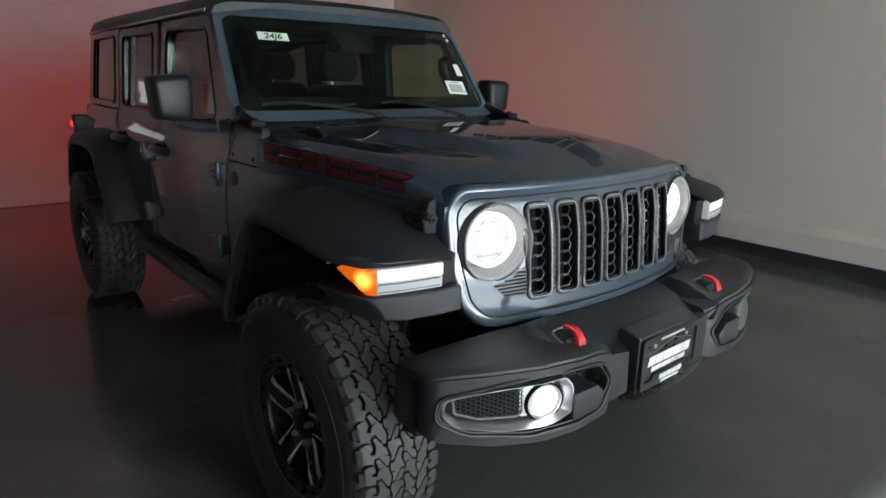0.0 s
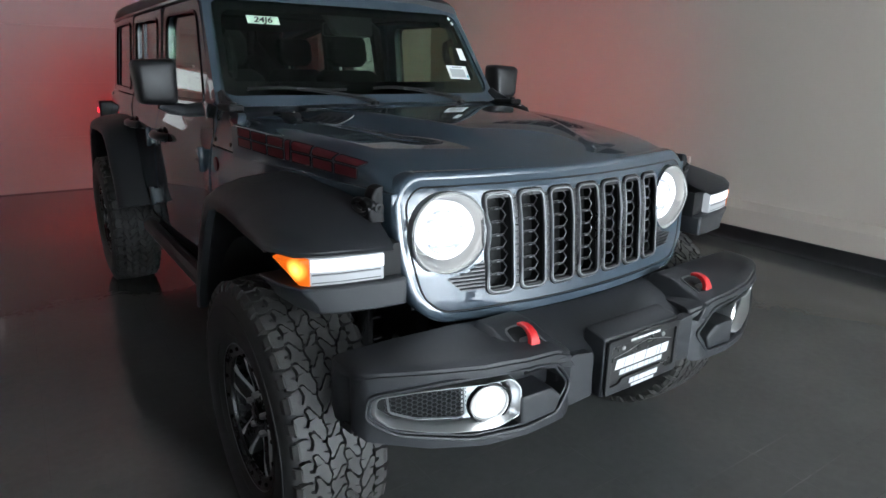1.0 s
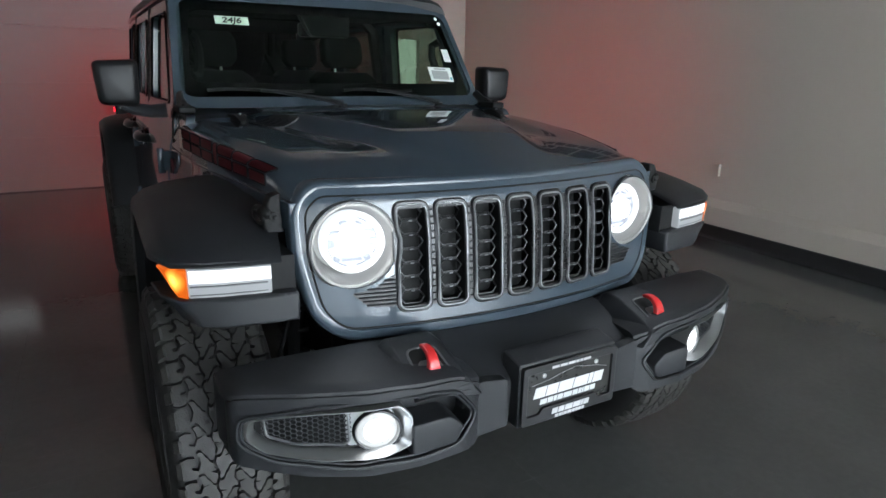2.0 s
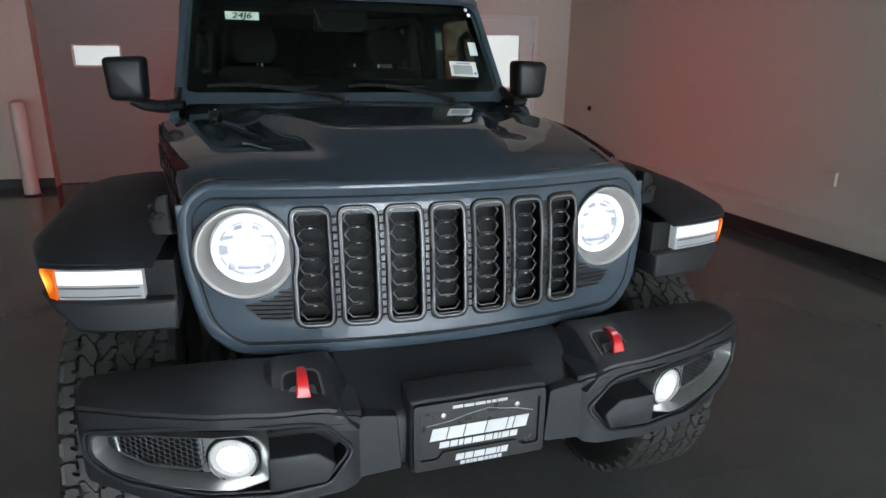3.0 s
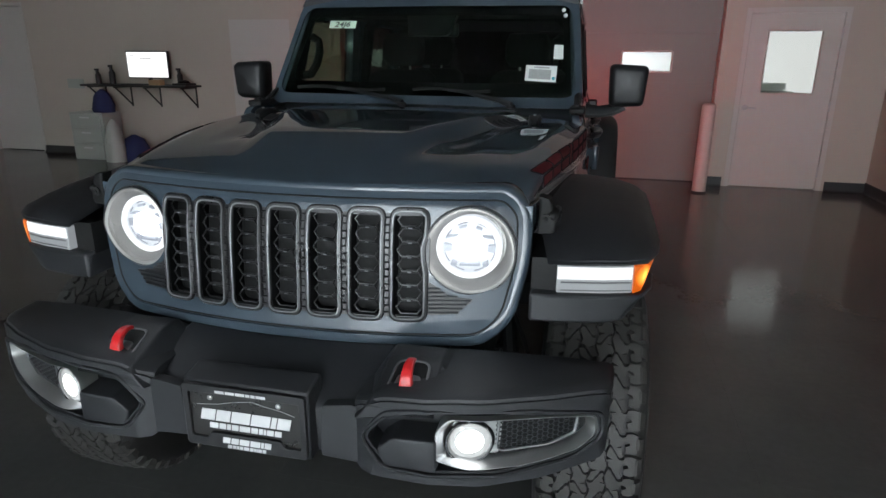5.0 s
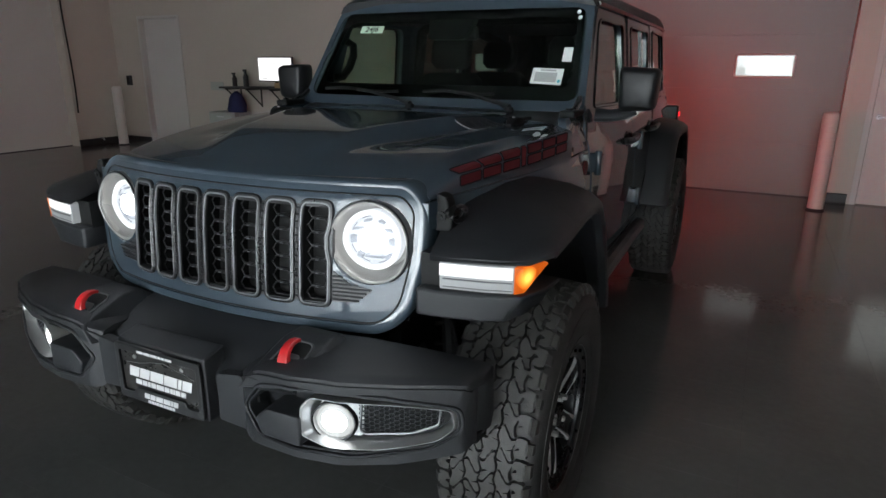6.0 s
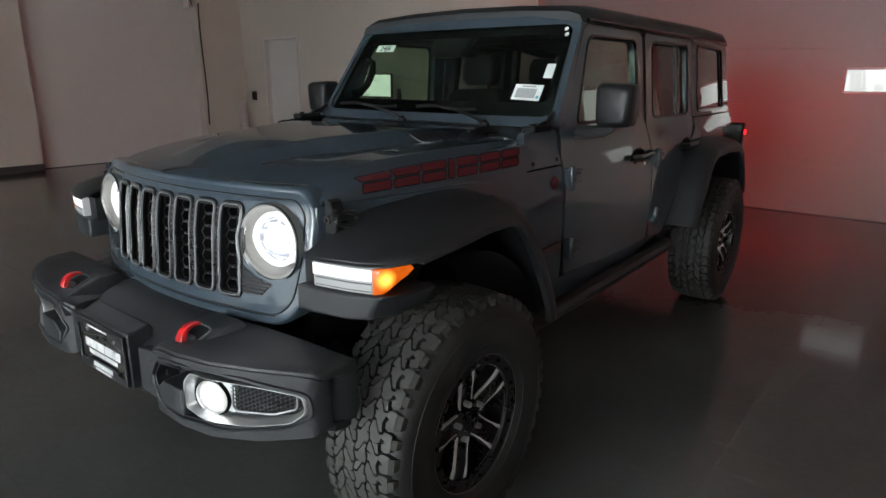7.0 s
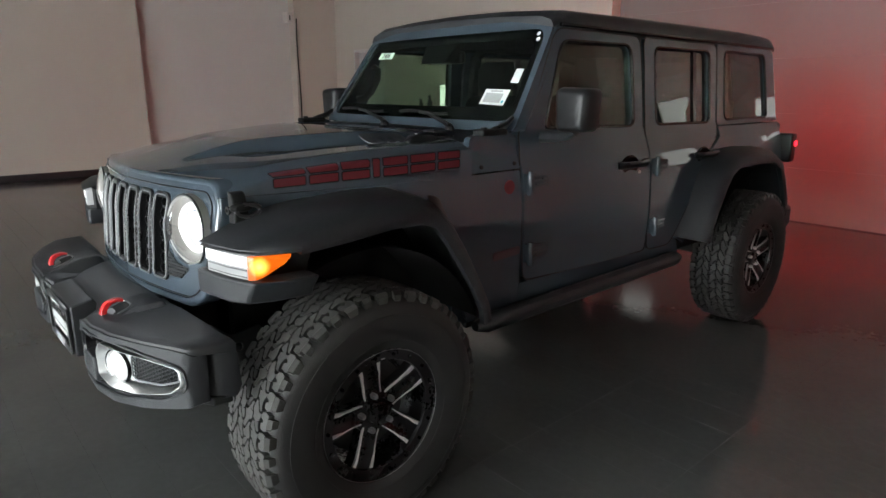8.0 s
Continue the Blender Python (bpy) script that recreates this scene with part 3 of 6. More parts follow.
# hood
def hood_top(x, y):
    c = curve([(-0.47, 1.172), (-0.44, 1.192), (-0.38, 1.214), (-0.28, 1.237), (-0.14, 1.256), (0.0, 1.269), (0.15, 1.279), (0.3, 1.287), (0.62, 1.298)], y)
    ax = abs(x)
    edge = curve([(-0.35, 0.16), (-0.20, 0.20), (0.0, 0.25), (0.2, 0.32), (0.46, 0.40), (0.62, 0.43)], y)
    dome = ss(edge + 0.085, edge - 0.010, ax) * ss(-0.36, -0.06, y) * (1 - 0.45 * ss(0.30, 0.62, y))
    mid = curve([(-0.20, 0.35), (0.0, 0.37), (0.25, 0.43), (0.50, 0.49)], y)
    trough = ss(0.095, 0.0, abs(ax - mid)) * ss(-0.22, 0.02, y) * ss(0.60, 0.42, y)
    return c + 0.031 * dome - 0.013 * trough - 0.018 * (ax / 0.7) ** 2


def hood_rows(ny=96, nx=120, lift=0.0):
    rows = []
    for i in range(ny + 1):
        y = -0.428 + 1.008 * max(0, (i - 2) / (ny - 2)) ** 0.9
        roll = (0.016, 0.004, 0.0)[min(i, 2)]
        w = hood_w(y)
        row = []
        for j in range(nx + 1):
            k = -1 + 2 * j / nx
            a = abs(k)
            x = w * k * (1 - 0.004 * a)
            z = hood_top(x, y)
            bend = 0.105 * (x / 0.62) ** 2 * ss(0.5, -0.35, y)
            fall = ss(0.84, 1.0, a) ** 2 * 0.018
            row.append((x, y + bend + (0.004 if i == 0 else 0.0), z - fall + lift - roll))
        zl = 1.158
        for s, first in ((-1, True), (1, False)):
            e = row[0] if first else row[-1]
            skirt = [(s * (w + 0.006), e[1], e[2] - 0.004), (s * (w + 0.010), e[1], e[2] - 0.010), (s * (w + 0.012), e[1], (e[2] + zl) / 2 - 0.01), (s * (w + 0.012), e[1], zl)]
            row = skirt[::-1] + row if first else row + skirt
        rows.append(row)
    return rows


bm = loft(hood_rows(), False, False)
under_rows = [[(x, y, z - 0.014) for x, y, z in row] for row in hood_rows()]
loft(under_rows, False, False, bm)
part("hood", bm, PAINT, car, "grey-blue hood with a raised centre", 0, 40)
for s in (-1, 1):
    # vents let into the hood
    ol = rounded([(0.375, 0.30), (0.485, 0.34), (0.535, 0.50), (0.425, 0.47)], 0.025, 3)
    bm = sheet([(s * u, v) for u, v in ol], [], [s * (0.38 + 0.01 * k) for k in range(16)], [0.31 + 0.012 * k for k in range(16)], lambda u, v, w: (u, v, hood_top(u, v) + 0.003 - 0.012 * w))
    vent = part("hood_vent", bm, SMOOTH_BLACK, car, "black slatted vent", 0.002)
    for i in range(4):
        y = 0.345 + 0.034 * i
        bm = loft([[(s * x, y + d + 0.3 * (x - 0.45), hood_top(s * x, y + d + 0.3 * (x - 0.45)) + 0.003 + h) for d, h in ((0, 0), (0.012, 0.004), (0.026, 0.001))] for x in [0.410 + 0.008 * k + 0.012 * i for k in range(11)]], False, False)
        part("vent_slat", bm, PLASTIC, vent)
    # rubber latch at the corner of the hood
    latch = part("hood_latch", loft([[(s * (0.640 + 0.022 * k), -0.318 + 0.036 * k * math.cos(a), 1.128 + 0.016 * k * math.sin(a)) for a in [q * math.pi / 8 for q in range(16)]] for k in (0.4, 1.0)] + [[(s * (0.672 + d), -0.318 + 0.036 * k * math.cos(a), 1.128 + 0.016 * k * math.sin(a)) for a in [q * math.pi / 8 for q in range(16)]] for k, d in ((1.0, 0.0), (0.6, 0.010))], True), UNDER, car, "black rubber hood latch", 0.002)
    part("latch_handle", loft([[(s * x, y, z) for x, y in rounded([(hw0, -0.344), (hw0 + t, -0.344), (hw0 + t, -0.298), (hw0, -0.298)], 0.008, 3)] for hw0, t, z in ((0.630, 0.040, 1.080), (0.632, 0.046, 1.090), (0.632, 0.046, 1.112), (0.634, 0.034, 1.120), (0.634, 0.034, 1.150), (0.633, 0.026, 1.168), (0.632, 0.014, 1.173))], True), UNDER, latch)
    part("latch_loop", tube([(s * (0.676 + 0.004 * math.cos(a)), -0.300 + 0.036 * math.cos(a), 1.118 + 0.018 * math.sin(a)) for a in [q * math.pi / 10 for q in range(20)]], 0.008, 6, True), SMOOTH_BLACK, latch)
    part("latch_bolt", lathe([(0.001, 0), (0.013, 0), (0.013, 0.005), (0.006, 0.006), (0.005, 0.010), (0.001, 0.011)], 16, lambda a, b, h: (s * 0.652 + a, -0.350 - h, 1.120 + b)), UNDER, latch)
    hx, hz = s * 0.545, hood_top(0.545, 0.5) - 0.006
    rest = part("hood_bumper", loft([[(hx + a, y, hz + b + 0.02 * (y - 0.5)) for a, b in rounded([(-w, 0.0), (w, 0.0), (w * 0.8, h), (-w * 0.8, h)], 0.004, 2)] for y, w, h in ((0.415, 0.010, 0.012), (0.435, 0.022, 0.026), (0.47, 0.026, 0.032), (0.53, 0.022, 0.026), (0.555, 0.012, 0.018))], True), UNDER, car, "black rubber windscreen rest")
    part("rest_rod", tube([(hx, 0.55, hz + 0.014), (hx, 0.60, hz + 0.018), (hx, 0.66, hz + 0.014)], 0.006, 6), UNDER, rest)
    part("rest_bolt", lathe([(0.001, 0), (0.006, 0), (0.005, 0.004), (0.001, 0.005)], 10, lambda a, b, h: (hx + a, 0.465 + b, hz + 0.030 + h)), STEEL, rest)

# grille
LX, LZ, LR = 0.475, 1.040, 0.108


def slot_outline(i, grow=0.0):
    c = (i - 3) * 0.1085
    hw = 0.0400 + grow
    pts = rounded([(c - hw, 0.866 - grow), (c + hw, 0.866 - grow), (c + hw, 1.138 + grow), (c - hw, 1.138 + grow)], 0.022, 4)
    out = []
    dense = []
    for p, q in zip(pts, pts[1:] + pts[:1]):
        n = max(1, int(math.dist(p, q) / 0.03))
        dense += [(p[0] + (q[0] - p[0]) * k / n, p[1] + (q[1] - p[1]) * k / n) for k in range(n)]
    for x, z in dense:
        for s in (-1, 1):
            d = math.hypot(x - s * LX, z - LZ)
            lim = LR + 0.010 - grow
            if d < lim and abs(z - LZ) < lim:
                x = s * (LX - math.sqrt(lim * lim - (z - LZ) ** 2))
        out.append((x, z))
    return out


GO = rounded([(-0.512, 0.800), (0.512, 0.800), (0.578, 0.862), (0.612, 1.02), (0.608, 1.140), (0.560, 1.189), (-0.560, 1.189), (-0.608, 1.140), (-0.612, 1.02), (-0.578, 0.862)], 0.055, 5)
holes = [slot_outline(i, 0.004) for i in range(7)] + [circle(s * LX, LZ, LR + 0.002, 36) for s in (-1, 1)]
xs = [k * 0.06 for k in range(-10, 11)]
bm = sheet(GO, holes, xs, [0.9, 0.97, 1.03, 1.06, 1.09, 1.12, 1.15, 1.165, 1.18], lambda u, v, w: (u, grille_y(u, v) + 0.035 * w, v))
grille = part("grille", bm, PAINT, car, "grey-blue grille panel with seven slots", 0.003)
# raised rim round the panel
rim = []
for a, b in zip(GO, GO[1:] + GO[:1]):
    n = max(1, int(math.dist(a, b) / 0.05))
    rim += [(a[0] + (b[0] - a[0]) * k / n, a[1] + (b[1] - a[1]) * k / n) for k in range(n)]
k = len(rim)
rows = []
for i, (u, v) in enumerate(rim):
    (a, b), (c, d) = rim[i - 1], rim[(i + 1) % k]
    nx, nz = d - b, a - c
    m = math.hypot(nx, nz)
    nx, nz = nx / m, nz / m
    rows.append([(u + nx * o, grille_y(u, v) + h, v + nz * o) for o, h in ((-0.022, 0.004), (-0.020, -0.003), (0.0, -0.004), (0.008, 0.002), (0.012, 0.018), (0.012, 0.06), (-0.010, 0.06))])
rows.append(rows[0])
bm = loft(rows, True, False)
bmesh.ops.remove_doubles(bm, verts=bm.verts[:], dist=1e-6)
part("grille_rim", bm, PAINT, grille, "", 0, 50)
groove = []
for i, (u, v) in enumerate(rim):
    (a, b), (c, d) = rim[i - 1], rim[(i + 1) % k]
    m = math.hypot(d - b, a - c)
    u2, v2 = u - 0.0245 * (d - b) / m, v - 0.0245 * (a - c) / m
    groove.append((u2, grille_y(u2, v2) - 0.0004, v2))
part("rim_groove", tube(groove, 0.0026, 5, True), UNDER, grille)
ins = rounded([(-0.376, 0.872), (0.376, 0.872), (0.376, 1.132), (-0.376, 1.132)], 0.012, 2)
insert = part("grille_insert", sheet(ins, [slot_outline(i, 0.001) for i in range(7)], [k * 0.05 for k in range(-7, 8)], [0.93, 1.0, 1.05, 1.09], lambda u, v, w: (u, grille_y(u, v) - 0.0025 + 0.012 * w, v)), GRILLE_BLACK, grille, "black ribbed insert between the slots")
for i in range(6):
    c = (i - 2.5) * 0.1085
    for j in range(14):
        z = 0.882 + 0.0185 * j
        part("insert_rib", tube([(c - 0.013, grille_y(c, z) - 0.003, z), (c + 0.013, grille_y(c, z) - 0.003, z)], 0.0030, 6), GRILLE_BLACK, insert)
part("grille_backing", sheet([(-0.56, 0.82), (0.56, 0.82), (0.58, 1.14), (-0.58, 1.14)], [circle(s * LX, LZ, LR - 0.004, 36) for s in (-1, 1)], xs, [0.95, 1.05], lambda u, v, w: (u, grille_y(u, v) + 0.052 + 0.01 * w, v)), UNDER, grille)
for i in range(7):
    ol = slot_outline(i)
    ring = part("slot_surround", tube([(u, grille_y(u, v) - 0.001, v) for u, v in slot_outline(i, 0.003)], 0.0072, 8, True), GRILLE_BLACK, grille, "gloss black slot surround")
    part("slot_trim", tube([(u, grille_y(u, v) - 0.006, v) for u, v in slot_outline(i, 0.0005)], 0.0030, 6, True), SLOT_EDGE, ring, "satin grey slot edge")
    part("slot_sleeve", loft([[(u, grille_y(u, v) + d, v) for u, v in ol + ol[:1]] for d in (-0.004, 0.052)], False, False), UNDER, ring)
    bm = bmesh.new()
    c = sum(u for u, v in ol) / len(ol)
    for j in range(7):
        z = 0.890 + 0.0372 * j
        wide = 0.030 if j % 2 else 0.033
        hexa = [(c - wide, z), (c - wide * 0.62, z - 0.0165), (c + wide * 0.62, z - 0.0165), (c + wide, z), (c + wide * 0.62, z + 0.0165), (c - wide * 0.62, z + 0.0165)]
        tube([(u, grille_y(u, v) + 0.014, v) for u, v in hexa], 0.0023, 6, True, bm)
        box(c - 0.010, c + 0.010, grille_y(c, z) + 0.011, grille_y(c, z) + 0.018, z - 0.0182, z - 0.0152, bm)
    part("slot_mesh", bm, GRILLE_BLACK, ring, "gloss black honeycomb insert")
    for j in range(6):
        z = 0.9085 + 0.0372 * j
        part("slot_dash", box(c - 0.0045, c + 0.0045, grille_y(c, z) + 0.007, grille_y(c, z) + 0.011, z - 0.0009, z + 0.0009), TRIM, ring)
for s in (-1, 1):
    # finned inlet below each headlight
    ol = rounded([(0.372, 0.876), (0.445, 0.880), (0.490, 0.918), (0.430, 0.925), (0.372, 0.965)], 0.012, 3)
    pad = part("side_inlet", sheet([(s * u, v) for u, v in ol], [], [], [0.9, 0.94], lambda u, v, w: (u, grille_y(u, v) - 0.002 + 0.01 * w, v)), SMOOTH_BLACK, grille)
    for j in range(7):
        z = 0.884 + 0.0105 * j
        x1 = table([(0.88, 0.448), (0.92, 0.485), (0.93, 0.425), (0.965, 0.385)], z)
        part("inlet_fin", tube([(s * x, grille_y(x, z) - 0.004, z) for x in (0.376, (0.376 + x1) / 2, x1)], 0.0028, 5), PLASTIC, pad)
    # headlight
    yl = grille_y(LX, LZ)
    tilt = 0.14

    def hl(x, y, h, s=s):
        return (s * LX + x, yl + h + (abs(s * LX + x) - LX) * tilt - (y * 0.10 if y < 0 else y * -0.12), LZ + y)

    def inner_lamp(x, y, h, s=s):
        return hl(0.97 * x - s * 0.007, 0.97 * y + 0.003, h - 0.013)

    head = part("headlight", lathe([(LR + 0.006, 0.05), (LR + 0.006, -0.008), (LR + 0.001, -0.012), (LR - 0.004, -0.006), (LR - 0.005, 0.004), (0.094, 0.030), (0.084, 0.058), (0.080, 0.066), (0.001, 0.070)], 48, hl), BOWL, car, "round headlight with a silver bowl, lit")
    part("headlight_ring", tube([inner_lamp(0.077 * math.cos(a), 0.077 * math.sin(a), 0.034) for a in [i * math.pi / 24 for i in range(48)]], 0.0075, 8, True), RING_ON, head, "glowing white ring")
    cup = part("projector_cup", lathe([(0.082, 0.066), (0.084, 0.040), (0.076, 0.036), (0.070, 0.046), (0.062, 0.054), (0.001, 0.056)], 40, inner_lamp), HEAD_DIM, head)
    ol = rounded([(-0.040, -0.018), (-0.024, -0.034), (0.024, -0.034), (0.040, -0.018), (0.038, 0.018), (0.022, 0.032), (-0.022, 0.032), (-0.038, 0.018)], 0.014, 3)
    part("led_projector", prism(ol, lambda u, v, w: inner_lamp(u, v, w), 0.034, 0.052), HEAD_ON, head, "bright LED projector")
    for quad in (((-0.066, -0.014), (-0.046, -0.010), (-0.046, 0.006), (-0.067, 0.010)), ((0.046, -0.010), (0.066, -0.014), (0.067, 0.010), (0.046, 0.006)), ((-0.028, -0.052), (0.028, -0.052), (0.024, -0.043), (-0.024, -0.043)), ((-0.062, 0.022), (-0.034, 0.026), (-0.030, 0.032), (-0.058, 0.030)), ((0.034, 0.026), (0.062, 0.022), (0.058, 0.030), (0.030, 0.032)), ((-0.050, -0.050), (-0.036, -0.056), (-0.032, -0.044), (-0.046, -0.036)), ((0.036, -0.056), (0.050, -0.050), (0.046, -0.036), (0.032, -0.044)), ((-0.030, 0.046), (-0.010, 0.050), (-0.010, 0.058), (-0.028, 0.054)), ((0.014, 0.048), (0.030, 0.044), (0.030, 0.050), (0.014, 0.056))):
        part("reflector_facet", prism(quad, lambda u, v, w: inner_lamp(u, v, w), 0.040, 0.056), FACET, cup, "", 0.002)
    for a0 in (0.35, 1.1, 1.9, 2.6, 3.6, 4.3, 5.1, 5.9):
        part("reflector_line", tube([inner_lamp(0.066 * math.cos(a), 0.066 * math.sin(a), 0.044) for a in (a0 - 0.2, a0, a0 + 0.2)], 0.0013, 5), FACET_DARK, cup)
    part("lamp_bezel", tube([hl((LR + 0.005) * math.cos(a), (LR + 0.005) * math.sin(a), -0.009) for a in [i2 * math.pi / 30 for i2 in range(60)]], 0.0032, 6, True), SMOOTH_BLACK, head)
    lens = part("lens", lathe([(LR - 0.003, -0.007), (LR * 0.85, -0.018), (LR * 0.5, -0.026), (0.001, -0.029)], 40, hl), LENS, head)
    lens.visible_shadow = False

# body sides, doors and glass
for s in (-1, 1):
    ol = [(0.57, 0.56), (0.862, 0.56), (0.862, 1.152), (-0.36, 1.152), (-0.36, 1.08), (0.24, 1.075), (0.36, 0.99), (0.48, 0.78)]
    part("front_fender_panel", sheet(ol, [], [-0.2, 0, 0.2, 0.4, 0.6, 0.75], ZS, side(s, 0.02)), PAINT, car, "", 0.003)
    ol = rounded([(0.586, 1.157), (0.864, 1.159), (0.864, 1.290), (0.80, 1.318), (0.60, 1.294), (0.587, 1.25)], [0.002, 0.002, 0.02, 0.03, 0.03, 0.02], 3)
    cowl = part("cowl_side", sheet(ol, [], [0.66, 0.74, 0.8], [1.2, 1.24, 1.28], side(s, 0.03)), PAINT, car, "", 0.004)
    for y, z in ((0.645, 1.178), (0.835, 1.180)):
        part("cowl_bolt", lathe([(0.001, 0), (0.010, 0), (0.008, 0.006), (0.001, 0.007)], 12, lambda a, b, h: (s * (body_x(y, z) + h - 0.001), y + a, z + b)), UNDER, cowl)
    # front door
    ol = FRONT_SEAM = rounded([(0.872, 0.672), (1.838, 0.650), (1.838, 1.50), (1.815, 1.735), (1.15, 1.735), (0.95, 1.36), (0.872, 1.30)], [0.06, 0.03, 0.3, 0.05, 0.06, 0.05, 0.05], 5)
    wn = rounded([(1.05, 1.315), (1.755, 1.300), (1.735, 1.690), (1.185, 1.685)], [0.03, 0.05, 0.06, 0.06], 5)
    fd = part("front_door", sheet(ol, [wn], [1.0, 1.2, 1.4, 1.6, 1.75], ZS, side(s, 0.045, 0.004)), PAINT, car, "grey-blue front door, closed", 0.004)
    g = part("front_door_glass", sheet(rounded([(1.04, 1.305), (1.765, 1.292), (1.745, 1.70), (1.18, 1.695)], 0.05, 4), [], [], [1.4, 1.5, 1.6], side(s, 0.005, -0.016)), SIDE_GLASS, fd)
    g.visible_shadow = False
    part("window_seal", tube([(s * (body_x(u, v) + 0.002), u, v) for u, v in wn], 0.008, 6, True), GLOSS_BLACK, fd)
    for yj in (0.867, 1.845, 2.661):
        part("door_gap", sheet([(yj - 0.02, 0.66 if yj < 2 else 1.25), (yj + 0.02, 0.66 if yj < 2 else 1.25), (yj + 0.02, 1.29 if yj < 1 else 1.73), (yj - 0.02, 1.29 if yj < 1 else 1.73)], [], [], ZS, side(s, 0.01, -0.014)), UNDER, car)
    # rear door
    ol = REAR_SEAM = rounded([(1.852, 0.648), (2.10, 0.640), (2.20, 0.76), (2.46, 1.12), (2.655, 1.22), (2.655, 1.735), (1.852, 1.735)], [0.06, 0.05, 0.1, 0.15, 0.08, 0.05, 0.04], 5)
    wn = rounded([(1.965, 1.300), (2.575, 1.295), (2.565, 1.695), (1.955, 1.690)], 0.05, 5)
    rd = part("rear_door", sheet(ol, [wn], [2.0, 2.2, 2.4, 2.55], ZS, side(s, 0.045, 0.004)), PAINT, car, "grey-blue rear door, closed", 0.004)
    g = part("rear_door_glass", sheet(rounded([(1.955, 1.292), (2.585, 1.288), (2.575, 1.705), (1.945, 1.70)], 0.05, 4), [], [], [1.4, 1.5, 1.6], side(s, 0.005, -0.016)), DARK_GLASS, rd)
    part("window_seal", tube([(s * (body_x(u, v) + 0.002), u, v) for u, v in wn], 0.008, 6, True), GLOSS_BLACK, rd)
    part("window_divider", sheet([(2.395, 1.29), (2.43, 1.29), (2.425, 1.70), (2.39, 1.70)], [], [], [1.4, 1.5, 1.6], side(s, 0.012, -0.006)), GLOSS_BLACK, rd)
    for door_ob, ol in ((fd, FRONT_SEAM), (rd, REAR_SEAM)):
        part("door_seam", tube([(s * (body_x(u, v) + 0.0035), u, v) for u, v in ol], 0.0042, 5, True), UNDER, door_ob)
    # hinges and handles
    for door_ob, y in ((fd, 0.875), (rd, 1.862)):
        for z in ((1.098, 0.798) if y < 1 else (1.095, 0.78)):
            x = body_x(y, z)
            h = part("door_hinge", box(s * (x - 0.004), s * (x + 0.030), y, y + 0.030, z - 0.040, z + 0.040), PAINT, door_ob, "grey-blue exposed hinge", 0.005)
            part("hinge_knuckle", lathe([(0.001, -0.050), (0.012, -0.050), (0.0145, -0.046), (0.0145, 0.046), (0.012, 0.050), (0.001, 0.050)], 14, lambda a, b, k: (s * (x + 0.030 + a), y + 0.012 + b, z + k)), PAINT, h)
            ol = rounded([(y + 0.024, z - 0.036), (y + 0.132, z - 0.016), (y + 0.138, z + 0.028), (y + 0.024, z + 0.038)], 0.008, 2)
            part("hinge_leaf", prism(ol, lambda u, v, w: (s * (body_x(u, v) + w), u, v), 0.001, 0.022), PAINT, h, "", 0.004)
            for dz in (-0.020, 0.002, 0.024):
                part("hinge_rib", tube([(s * (body_x(y + k, z) + 0.022), y + k, z + dz * (1 - 2.4 * (k - 0.03)) + 0.05 * (k - 0.03)) for k in (0.030, 0.075, 0.120)], [0.0075, 0.007, 0.005], 8), PAINT, h)
            for dy, dz in ((0.058, -0.009), (0.100, 0.012)):
                part("hinge_bolt", lathe([(0.001, 0), (0.008, 0), (0.0065, 0.006), (0.001, 0.007)], 10, lambda a, b, k: (s * (body_x(y, z) + 0.022 + k), y + dy + a, z + dz + b)), PAINT, h)
    for door_ob, y0 in ((fd, 1.555), (rd, 2.325)):
        x = body_x(y0 + 0.1, 1.12)
        hd = part("door_handle", tube([(s * (x + 0.006), y0, 1.118), (s * (x + 0.034), y0 + 0.03, 1.120), (s * (x + 0.042), y0 + 0.12, 1.122), (s * (x + 0.034), y0 + 0.20, 1.122), (s * (x + 0.006), y0 + 0.225, 1.120)], [0.026, 0.025, 0.022, 0.025, 0.028], 10, False, None, 0.62), SMOOTH_BLACK, door_ob, "black pull handle")
        part("handle_cup", lathe([(0.001, 0.0), (0.050, 0.0), (0.046, 0.006), (0.001, 0.003)], 20, lambda a, b, h: (s * (x + h + 0.004), y0 + 0.10 + a * 1.6, 1.115 + b)), GLOSS_BLACK, hd)
        if door_ob is fd:
            part("key_lock", lathe([(0.001, 0), (0.014, 0), (0.012, 0.008), (0.001, 0.009)], 12, lambda a, b, h: (s * (x + 0.004 + h), y0 + 0.185 + a, 1.072 + b)), STEEL, hd)
    # rear quarter, hardtop side
    ol = [(2.19, 0.66), (2.50, 1.12), (2.68, 1.21), (2.68, 1.268), (3.67, 1.268), (3.69, 0.74), (3.44, 0.70), (3.32, 0.98), (3.12, 1.05), (2.62, 1.05), (2.40, 0.86), (2.28, 0.62)]
    part("rear_quarter", sheet(ol, [], [2.6, 3.0, 3.4, 3.6], ZS, side(s, 0.03)), PAINT, car, "", 0.004)
    ol = rounded([(2.668, 1.276), (3.65, 1.276), (3.54, 1.745), (2.668, 1.745)], [0.01, 0.03, 0.06, 0.01], 4)
    wn = rounded([(2.765, 1.305), (3.46, 1.305), (3.38, 1.705), (2.755, 1.705)], 0.05, 5)
    ht = part("hardtop_side", sheet(ol, [wn], [2.9, 3.1, 3.3, 3.5], ZS, side(s, 0.03, 0.004)), PAINT, car, "grey-blue hardtop side", 0.004)
